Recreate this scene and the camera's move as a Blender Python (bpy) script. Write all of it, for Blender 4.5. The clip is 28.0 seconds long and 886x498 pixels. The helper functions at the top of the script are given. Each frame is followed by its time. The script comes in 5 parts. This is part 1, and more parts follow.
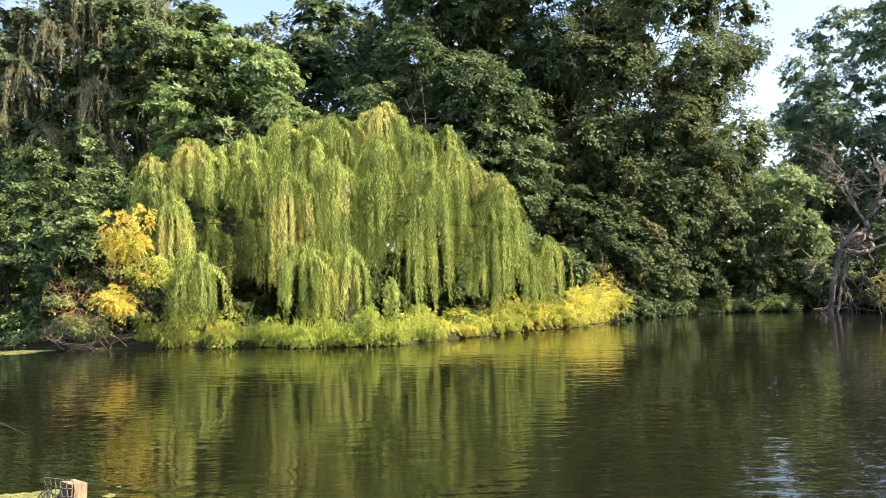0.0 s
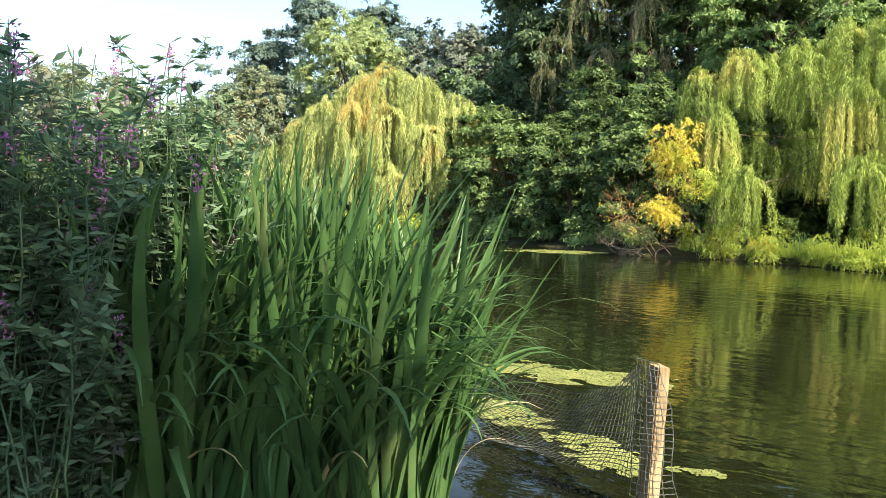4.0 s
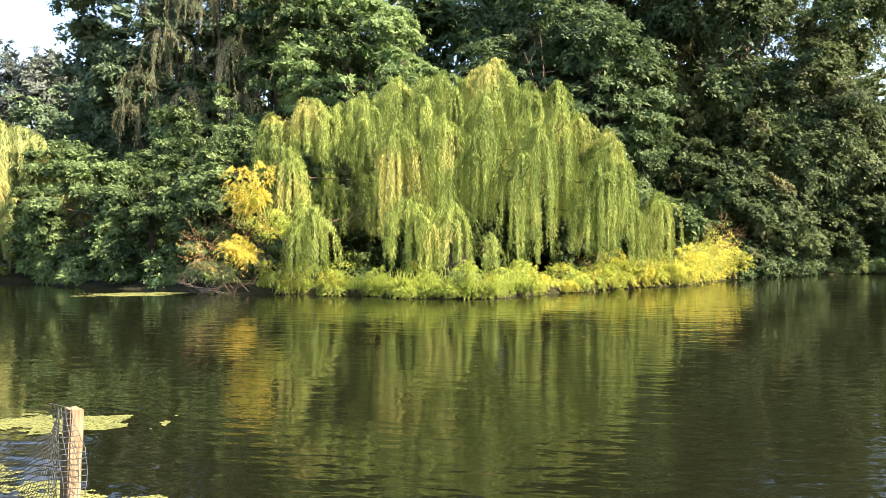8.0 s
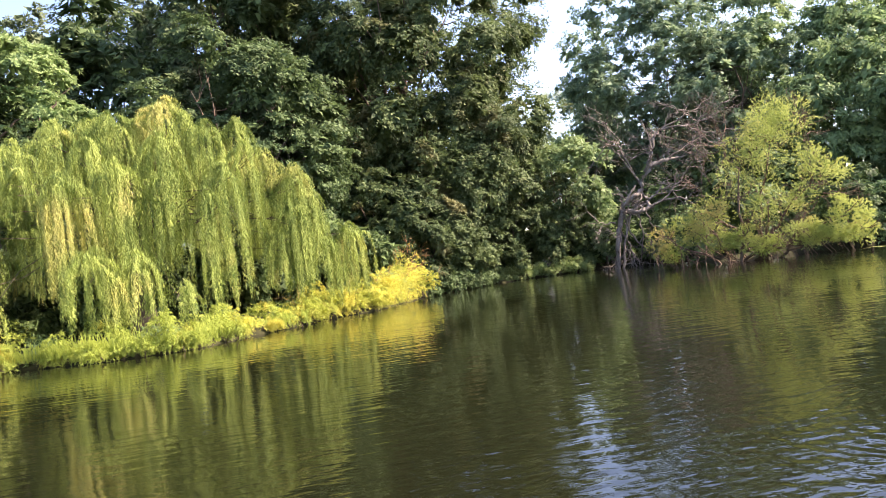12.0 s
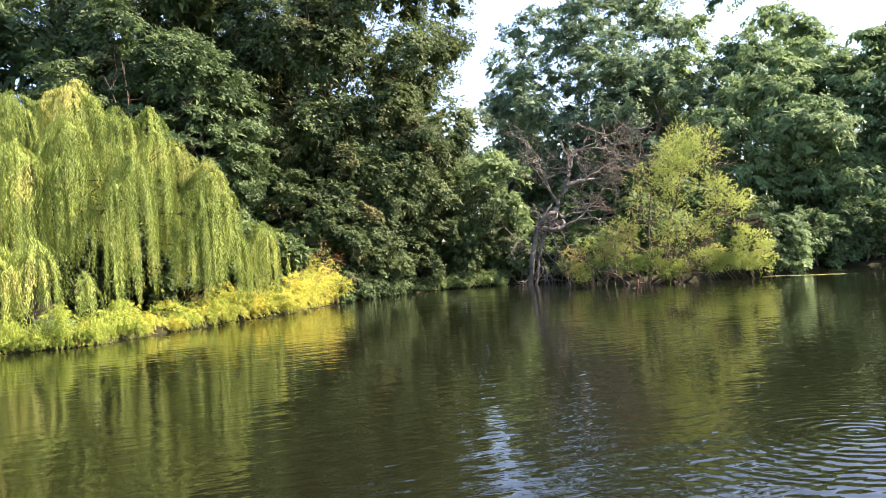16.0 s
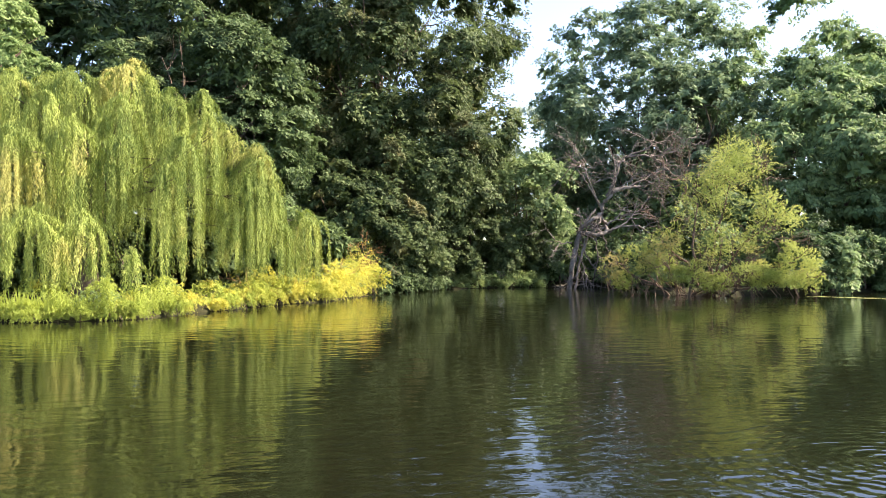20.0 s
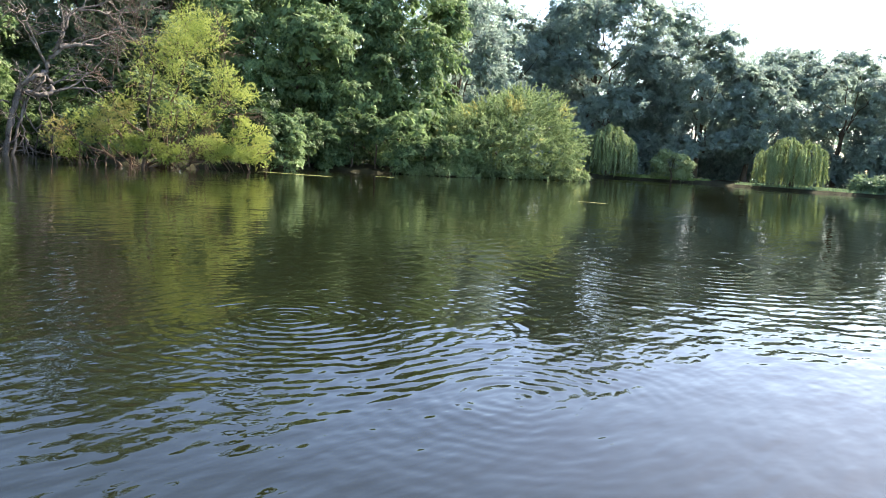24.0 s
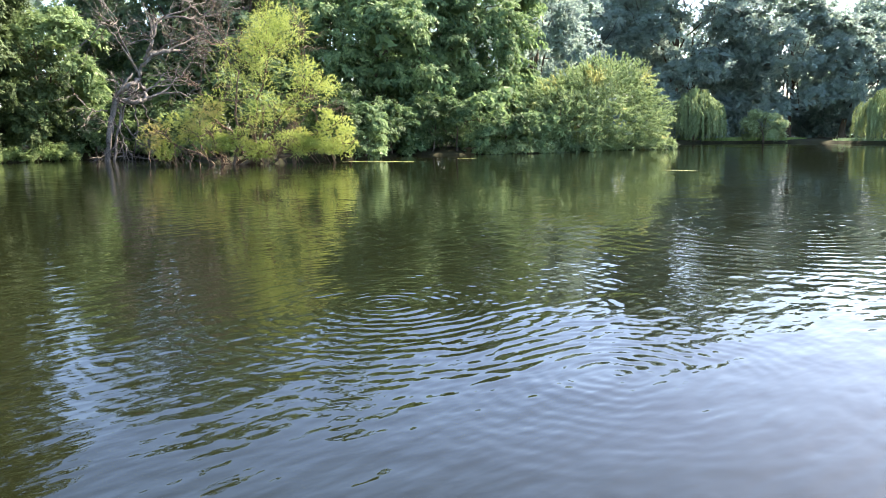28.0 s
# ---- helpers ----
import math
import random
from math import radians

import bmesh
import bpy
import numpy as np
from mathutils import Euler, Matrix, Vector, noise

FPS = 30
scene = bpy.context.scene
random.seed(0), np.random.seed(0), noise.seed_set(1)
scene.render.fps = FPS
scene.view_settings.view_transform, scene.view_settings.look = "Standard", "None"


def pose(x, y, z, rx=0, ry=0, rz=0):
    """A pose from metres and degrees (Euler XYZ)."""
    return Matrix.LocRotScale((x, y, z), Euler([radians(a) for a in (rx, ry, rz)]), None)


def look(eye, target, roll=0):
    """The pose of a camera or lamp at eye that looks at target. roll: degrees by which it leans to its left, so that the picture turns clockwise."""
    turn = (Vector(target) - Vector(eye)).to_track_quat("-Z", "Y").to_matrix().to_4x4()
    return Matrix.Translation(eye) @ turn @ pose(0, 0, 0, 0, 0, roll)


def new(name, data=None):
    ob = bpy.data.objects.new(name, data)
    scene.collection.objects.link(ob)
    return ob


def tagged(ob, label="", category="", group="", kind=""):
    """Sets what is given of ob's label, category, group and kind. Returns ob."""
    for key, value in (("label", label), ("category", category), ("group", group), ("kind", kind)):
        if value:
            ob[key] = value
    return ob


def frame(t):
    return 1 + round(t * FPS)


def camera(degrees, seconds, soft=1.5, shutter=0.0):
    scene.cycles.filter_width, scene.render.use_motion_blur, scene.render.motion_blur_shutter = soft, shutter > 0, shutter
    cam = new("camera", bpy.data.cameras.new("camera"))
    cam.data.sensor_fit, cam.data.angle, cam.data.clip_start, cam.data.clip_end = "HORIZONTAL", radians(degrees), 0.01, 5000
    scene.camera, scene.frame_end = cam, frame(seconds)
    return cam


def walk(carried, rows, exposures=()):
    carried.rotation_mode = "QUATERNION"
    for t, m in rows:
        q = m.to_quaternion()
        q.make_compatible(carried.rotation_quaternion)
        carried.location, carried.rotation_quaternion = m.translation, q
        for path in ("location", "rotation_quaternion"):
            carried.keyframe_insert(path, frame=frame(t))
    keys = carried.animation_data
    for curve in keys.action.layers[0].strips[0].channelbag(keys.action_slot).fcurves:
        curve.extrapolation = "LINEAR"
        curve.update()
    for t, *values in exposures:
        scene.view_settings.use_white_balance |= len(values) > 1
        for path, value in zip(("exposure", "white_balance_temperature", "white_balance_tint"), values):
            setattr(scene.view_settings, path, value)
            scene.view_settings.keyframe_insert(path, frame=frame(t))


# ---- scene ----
cam = camera(58.0, 28.0, 0.62)
PATH = [
    (0, (-1.44, -0.03, 2.034), (-1.404, 1.967, 2.13), -1.0),
    (0.5, (-1.465, -0.081, 2.053), (-1.564, 1.915, 2.117), 0.2),
    (1, (-1.454, -0.179, 2.073), (-1.662, 1.81, 2.045), 0.4),
    (1.5, (-1.449, -0.316, 2.135), (-1.834, 1.644, 2.033), -1.0),
    (2, (-1.463, -0.378, 2.174), (-2.056, 1.531, 2.136), -2.2),
    (2.5, (-1.455, -0.374, 2.165), (-2.097, 1.52, 2.167), -1.6),
    (3, (-1.514, -0.392, 2.096), (-2.396, 1.403, 2.06), 0.8),
    (3.5, (-1.608, -0.461, 2.043), (-2.816, 1.125, 1.884), 1.3),
    (5.5, (-0.85, -0.731, 2.197), (-1.698, 1.08, 2.237), 0.2),
    (6, (-0.594, -0.708, 2.225), (-1.332, 1.151, 2.227), -0.1),
    (6.5, (-0.329, -0.7, 2.23), (-0.918, 1.212, 2.24), -0.2),
    (7, (-0.194, -0.807, 2.225), (-0.656, 1.139, 2.212), -0.2),
    (7.5, (-0.097, -0.824, 2.212), (-0.47, 1.141, 2.168), 0.3),
    (8, (0.141, -0.827, 2.241), (-0.173, 1.148, 2.213), 0.1),
    (8.5, (0.311, -0.798, 2.283), (0.073, 1.188, 2.305), -1.2),
    (9, (0.166, -0.779, 2.25), (-0.017, 1.212, 2.292), -1.3),
    (9.5, (-0.089, -0.596, 2.183), (-0.25, 1.397, 2.144), -3.5),
    (10, (-0.341, -0.341, 2.107), (-0.29, 1.657, 2.025), -7.8),
    (10.5, (-0.589, -0.186, 2.027), (-0.233, 1.781, 1.961), -5.7),
    (11, (-0.79, -0.187, 2.018), (-0.286, 1.748, 1.975), -5.5),
    (11.5, (-0.788, -0.199, 2.032), (-0.291, 1.739, 2.018), -8.4),
    (12, (-0.705, -0.244, 2.061), (-0.225, 1.697, 2.087), -6.7),
    (12.5, (-0.641, -0.243, 2.054), (-0.149, 1.694, 2.123), -5.1),
    (14.5, (-0.553, -0.122, 2.062), (0.073, 1.777, 2.1), -3.3),
    (15, (-0.551, -0.122, 2.057), (0.109, 1.765, 2.1), -3.8),
    (15.5, (-0.542, -0.126, 2.041), (0.135, 1.756, 2.076), -3.9),
    (16, (-0.561, -0.127, 2.044), (0.117, 1.754, 2.074), -3.6),
    (16.5, (-0.561, -0.137, 2.056), (0.121, 1.743, 2.097), -3.1),
    (17, (-0.554, -0.128, 2.048), (0.129, 1.752, 2.093), -2.7),
    (17.5, (-0.558, -0.118, 2.041), (0.127, 1.76, 2.088), -2.6),
    (18, (-0.544, -0.128, 2.04), (0.146, 1.748, 2.097), -2.1),
    (18.5, (-0.56, -0.152, 2.046), (0.121, 1.727, 2.118), -1.6),
    (19, (-0.561, -0.133, 2.051), (0.099, 1.754, 2.115), -1.3),
    (19.5, (-0.561, -0.139, 2.057), (0.058, 1.763, 2.098), -0.4),
    (20, (-0.584, -0.157, 2.036), (-0.001, 1.756, 2.062), 0.1),
    (20.5, (-0.589, -0.168, 2.039), (-0.023, 1.75, 2.055), 0.1),
    (22.5, (-0.063, -0.18, 1.954), (0.848, 1.6, 1.911), 0.9),
    (23, (0.02, -0.152, 1.94), (1.273, 1.4, 1.801), 2.1),
    (23.5, (0.138, -0.081, 1.914), (1.629, 1.239, 1.728), 3.6),
    (24, (0.254, -0.033, 1.888), (1.863, 1.13, 1.646), 3.7),
    (24.5, (0.229, -0.031, 1.899), (1.782, 1.193, 1.6), 2.7),
    (25, (0.177, -0.03, 1.923), (1.646, 1.285, 1.589), 0.5),
    (25.5, (0.163, -0.026, 1.935), (1.621, 1.301, 1.6), -0.9),
    (26, (0.188, -0.032, 1.937), (1.661, 1.281, 1.612), -0.8),
    (26.5, (0.215, -0.01, 1.941), (1.677, 1.313, 1.605), -0.9),
    (27, (0.22, -0.012, 1.96), (1.667, 1.326, 1.615), -1.3),
    (27.5, (0.179, -0.046, 1.962), (1.625, 1.296, 1.636), -1.5),
    (28, (0.103, -0.075, 1.949), (1.572, 1.25, 1.65), -0.4),
]
walk(cam, [(t, look(eye, target, roll)) for t, eye, target, roll in PATH],
     ((0, 1.78, 6500, 23), (2, 1.83, 6500, 22), (3.0, 1.78, 6500, 14), (3.5, 1.73, 6500, 9), (6, 1.88, 6500, 1), (8, 2.02, 6500, 20), (9, 1.91, 6500, 24),
      (10, 2.03, 6450, 28), (12, 2.05, 6450, 29), (17, 2.03, 6350, 23), (20.5, 1.98, 6350, 22), (23, 2.33, 6200, 20), (24, 1.93, 6080, 15), (25, 1.93, 6080, 15),
      (26, 2.25, 6080, 16), (28, 2.33, 6080, 16)))

# ---- world, sun ----
SUN_AZ, SUN_EL = radians(98), radians(42)          # clockwise from +y
SUN_DIR = Vector((math.sin(SUN_AZ) * math.cos(SUN_EL), math.cos(SUN_AZ) * math.cos(SUN_EL), math.sin(SUN_EL)))
world = bpy.data.worlds.new("world")
scene.world = world
world.use_nodes = True
wt = world.node_tree
sky = wt.nodes.new("ShaderNodeTexSky")
sky.sky_type, sky.sun_disc, sky.sun_elevation, sky.sun_rotation = "NISHITA", False, SUN_EL, SUN_AZ
sky.air_density, sky.dust_density, sky.ozone_density = 1.0, 1.0, 1.0
wt.nodes["Background"].inputs["Strength"].default_value = 0.11
wt.links.new(sky.outputs[0], wt.nodes["Background"].inputs["Color"])
sun = new("sun", bpy.data.lights.new("sun", "SUN"))
sun.data.energy, sun.data.angle, sun.data.color = 5.0, radians(0.6), (1.0, 0.87, 0.66)
sun.matrix_world = look(SUN_DIR * 100, (0, 0, 0))


# ---- materials ----
def nodes_of(name):
    m = bpy.data.materials.new(name)
    m.use_nodes = True
    return m, m.node_tree.nodes, m.node_tree.links, m.node_tree.nodes["Principled BSDF"]


def calm(c, share=0.16):
    """A little greyer, as dusty late-summer leaves are."""
    grey = 0.3 * c[0] + 0.6 * c[1] + 0.1 * c[2]
    return tuple(v + (grey - v) * share for v in c)


def leaf_mat(name, dark, light, odd=None, odd_share=0.0, scale=0.45, passing=0.35, rough=0.65, grey=0.16):
    """Foliage: colour by leaf and by bough, light passing through the blade."""
    dark, light, odd = (calm(c, grey) if c else None for c in (dark, light, odd))
    m, n, l, p = nodes_of(name)
    geo, tex = n.new("ShaderNodeNewGeometry"), n.new("ShaderNodeTexNoise")
    tex.inputs["Scale"].default_value, tex.inputs["Detail"].default_value = scale, 3
    l.new(geo.outputs["Position"], tex.inputs["Vector"])
    add = n.new("ShaderNodeMath"); add.operation = "MULTIPLY_ADD"
    l.new(geo.outputs["Random Per Island"], add.inputs[0]); add.inputs[1].default_value = 0.55
    sub = n.new("ShaderNodeMath"); sub.operation = "MULTIPLY_ADD"
    l.new(tex.outputs["Fac"], sub.inputs[0]); sub.inputs[1].default_value, sub.inputs[2].default_value = 1.5, -0.5
    l.new(sub.outputs[0], add.inputs[2])
    ramp = n.new("ShaderNodeValToRGB")
    ramp.color_ramp.elements[0].color, ramp.color_ramp.elements[1].color = (*dark, 1), (*light, 1)
    ramp.color_ramp.elements[0].position, ramp.color_ramp.elements[1].position = 0.15, 0.85
    l.new(add.outputs[0], ramp.inputs[0])
    out = ramp.outputs[0]
    if odd:
        big = n.new("ShaderNodeTexNoise"); big.inputs["Scale"].default_value = scale * 0.7
        shift = n.new("ShaderNodeVectorMath"); shift.inputs[1].default_value = (31, 17, 5)
        l.new(geo.outputs["Position"], shift.inputs[0]); l.new(shift.outputs[0], big.inputs["Vector"])
        mix, step = n.new("ShaderNodeMix"), n.new("ShaderNodeMapRange")
        mix.data_type = "RGBA"
        step.inputs[1].default_value, step.inputs[2].default_value = 0.62 - odd_share * 0.4, 0.72 - odd_share * 0.4
        l.new(big.outputs["Fac"], step.inputs[0]); l.new(step.outputs[0], mix.inputs[0])
        l.new(out, mix.inputs[6]); mix.inputs[7].default_value = (*odd, 1)
        out = mix.outputs[2]
    l.new(out, p.inputs["Base Color"])
    p.inputs["Roughness"].default_value = rough
    p.inputs["Specular IOR Level"].default_value = 0.18
    tr, mx = n.new("ShaderNodeBsdfTranslucent"), n.new("ShaderNodeMixShader")
    l.new(out, tr.inputs["Color"]); mx.inputs[0].default_value = passing
    l.new(p.outputs[0], mx.inputs[1]); l.new(tr.outputs[0], mx.inputs[2])
    l.new(mx.outputs[0], n["Material Output"].inputs["Surface"])
    return m


def rough_mat(name, a, b, scale=4.0, rough=0.85, bump=0.4, stretch=(1, 1, 1), fine=30.0):
    """Bark, wood, earth: two colours by noise at two scales, with relief."""
    m, n, l, p = nodes_of(name)
    co, mp = n.new("ShaderNodeTexCoord"), n.new("ShaderNodeMapping")
    l.new(co.outputs["Object"], mp.inputs[0]); mp.inputs["Scale"].default_value = stretch
    t1, t2 = n.new("ShaderNodeTexNoise"), n.new("ShaderNodeTexNoise")
    t1.inputs["Scale"].default_value, t2.inputs["Scale"].default_value = scale, fine
    t1.inputs["Detail"].default_value = t2.inputs["Detail"].default_value = 6
    l.new(mp.outputs[0], t1.inputs[0]); l.new(mp.outputs[0], t2.inputs[0])
    mul = n.new("ShaderNodeMath"); mul.operation = "MULTIPLY_ADD"; mul.inputs[1].default_value = 0.5
    l.new(t2.outputs[0], mul.inputs[0])
    half = n.new("ShaderNodeMath"); half.operation = "MULTIPLY"; half.inputs[1].default_value = 0.5
    l.new(t1.outputs[0], half.inputs[0]); l.new(half.outputs[0], mul.inputs[2])
    ramp = n.new("ShaderNodeValToRGB")
    ramp.color_ramp.elements[0].color, ramp.color_ramp.elements[1].color = (*a, 1), (*b, 1)
    ramp.color_ramp.elements[0].position, ramp.color_ramp.elements[1].position = 0.35, 0.65
    l.new(mul.outputs[0], ramp.inputs[0]); l.new(ramp.outputs[0], p.inputs["Base Color"])
    bm_ = n.new("ShaderNodeBump"); bm_.inputs["Strength"].default_value = bump; bm_.inputs["Distance"].default_value = 0.03
    l.new(mul.outputs[0], bm_.inputs["Height"]); l.new(bm_.outputs[0], p.inputs["Normal"])
    p.inputs["Roughness"].default_value, p.inputs["Specular IOR Level"].default_value = rough, 0.12
    return m


WILLOW = leaf_mat("willow_leaf", (0.10, 0.16, 0.032), (0.385, 0.455, 0.105), (0.44, 0.43, 0.12), 0.07, 0.5, 0.2, grey=0.0)
WILLOW_GOLD = leaf_mat("golden_willow_leaf", (0.25, 0.30, 0.10), (0.45, 0.485, 0.17), (0.50, 0.39, 0.13), 0.14, 0.4, 0.3, grey=0.0)
WILLOW_FAR = leaf_mat("pale_willow_leaf", (0.21, 0.29, 0.09), (0.37, 0.45, 0.17), None, 0, 0.4, 0.35)
ORANGE = leaf_mat("amber_leaf", (0.62, 0.52, 0.08), (0.88, 0.75, 0.18), (0.60, 0.60, 0.12), 0.25, 0.9, 0.5, grey=0.0)
HERB = leaf_mat("bank_herb_leaf", (0.24, 0.31, 0.05), (0.46, 0.53, 0.10), (0.52, 0.46, 0.08), 0.12, 0.8, 0.4, grey=0.0)
YEW = leaf_mat("yew_leaf", (0.05, 0.095, 0.042), (0.165, 0.24, 0.10), None, 0, 0.35, 0.3)
YELLOW = leaf_mat("yellow_leaf", (0.50, 0.48, 0.07), (0.78, 0.73, 0.16), (0.42, 0.46, 0.08), 0.4, 0.9, 0.45, grey=0.0)
SALLOW = leaf_mat("sallow_leaf", (0.27, 0.35, 0.08), (0.53, 0.58, 0.17), (0.46, 0.42, 0.15), 0.08, 0.5, 0.45, grey=0.0)
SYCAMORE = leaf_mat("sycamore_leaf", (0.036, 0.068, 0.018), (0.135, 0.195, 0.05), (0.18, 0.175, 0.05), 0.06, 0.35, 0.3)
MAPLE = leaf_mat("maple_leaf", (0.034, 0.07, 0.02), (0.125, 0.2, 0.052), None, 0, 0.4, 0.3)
# wide range: sunlit leaf tops and dark gaps are put into the colour
SHADE = leaf_mat("understorey_lit_dark_leaf", (0.022, 0.048, 0.014), (0.19, 0.29, 0.07), None, 0, 0.5, 0.35)
ASH = leaf_mat("ash_leaf", (0.12, 0.22, 0.05), (0.28, 0.40, 0.11), None, 0, 0.35, 0.4)
POPLAR = leaf_mat("poplar_leaf", (0.07, 0.11, 0.04), (0.17, 0.22, 0.09), None, 0, 0.4, 0.35)
BIRCH = leaf_mat("birch_leaf", (0.16, 0.165, 0.075), (0.32, 0.32, 0.15), (0.35, 0.29, 0.14), 0.15, 0.5, 0.35)
CEDAR = leaf_mat("cedar_needle", (0.06, 0.11, 0.088), (0.15, 0.215, 0.165), None, 0, 0.3, 0.2)
PURPLE = leaf_mat("copper_leaf", (0.10, 0.13, 0.10), (0.19, 0.22, 0.16), None, 0, 0.4, 0.3)
CHESTNUT = leaf_mat("chestnut_leaf", (0.08, 0.16, 0.052), (0.28, 0.40, 0.13), None, 0, 0.3, 0.45)
NETTLE = leaf_mat("nettle_leaf", (0.15, 0.25, 0.06), (0.36, 0.46, 0.13), None, 0, 0.6, 0.5)
DUSTY = leaf_mat("dusty_leaf", (0.14, 0.18, 0.10), (0.24, 0.29, 0.15), (0.28, 0.27, 0.13), 0.15, 0.3, 0.35)
# distant haze is put into this leaf colour: paler and bluer than real foliage
FARLEAF_HAZED = leaf_mat("distant_hazed_leaf", (0.22, 0.31, 0.25), (0.36, 0.46, 0.36), None, 0, 0.2, 0.6)
MIDLEAF = leaf_mat("soft_green_leaf", (0.095, 0.17, 0.08), (0.24, 0.345, 0.155), None, 0, 0.25, 0.4)
ROUNDLEAF = leaf_mat("round_willow_leaf", (0.13, 0.21, 0.07), (0.30, 0.40, 0.14), (0.48, 0.46, 0.10), 0.06, 0.4, 0.45)
REED = leaf_mat("reed_blade", (0.022, 0.08, 0.02), (0.10, 0.205, 0.05), (0.17, 0.24, 0.065), 0.1, 1.4, 0.4, 0.35)
REED_DRY = leaf_mat("dry_reed_blade", (0.35, 0.28, 0.12), (0.6, 0.5, 0.25), None, 0, 2.0, 0.3)
HERB_DARK = leaf_mat("tall_herb_leaf", (0.06, 0.12, 0.06), (0.18, 0.29, 0.14), (0.17, 0.17, 0.14), 0.08, 2.0, 0.45)
PETAL = leaf_mat("purple_petal", (0.35, 0.08, 0.28), (0.6, 0.2, 0.5), None, 0, 6.0, 0.4)
WEED = leaf_mat("duckweed", (0.15, 0.175, 0.03), (0.28, 0.30, 0.06), None, 0, 3.0, 0.1)
BARK = rough_mat("bark", (0.05, 0.04, 0.03), (0.17, 0.13, 0.09), 3, 0.9, 0.8, (1, 1, 0.2))
DEADWOOD = rough_mat("dead_wood", (0.06, 0.05, 0.042), (0.34, 0.295, 0.245), 4, 0.85, 0.6, (1, 1, 0.3))
TWIG = rough_mat("twig_bark", (0.08, 0.055, 0.04), (0.22, 0.16, 0.11), 5, 0.85, 0.2)
RED_TWIG = rough_mat("red_twig_bark", (0.32, 0.14, 0.07), (0.50, 0.28, 0.14), 5, 0.8, 0.2)
TIMBER = rough_mat("weathered_timber", (0.11, 0.075, 0.045), (0.42, 0.31, 0.18), 6, 0.8, 0.5, (1, 1, 0.12), 40)
PALEWOOD = rough_mat("bleached_wood", (0.09, 0.075, 0.06), (0.24, 0.2, 0.16), 4, 0.85, 0.5, (1, 1, 0.3))
NET = rough_mat("green_black_plastic", (0.04, 0.045, 0.04), (0.13, 0.135, 0.12), 20, 0.3, 0.1)
EARTH = rough_mat("earth_and_grass", (0.016, 0.015, 0.009), (0.05, 0.05, 0.02), 0.9, 1.0, 0.6, (1, 1, 1), 14)
ELDER = leaf_mat("elder_leaf", (0.11, 0.195, 0.06), (0.30, 0.41, 0.13), None, 0, 0.5, 0.4)
LAWN = leaf_mat("lawn_blade", (0.16, 0.26, 0.04), (0.30, 0.40, 0.08), None, 0, 0.6, 0.3)


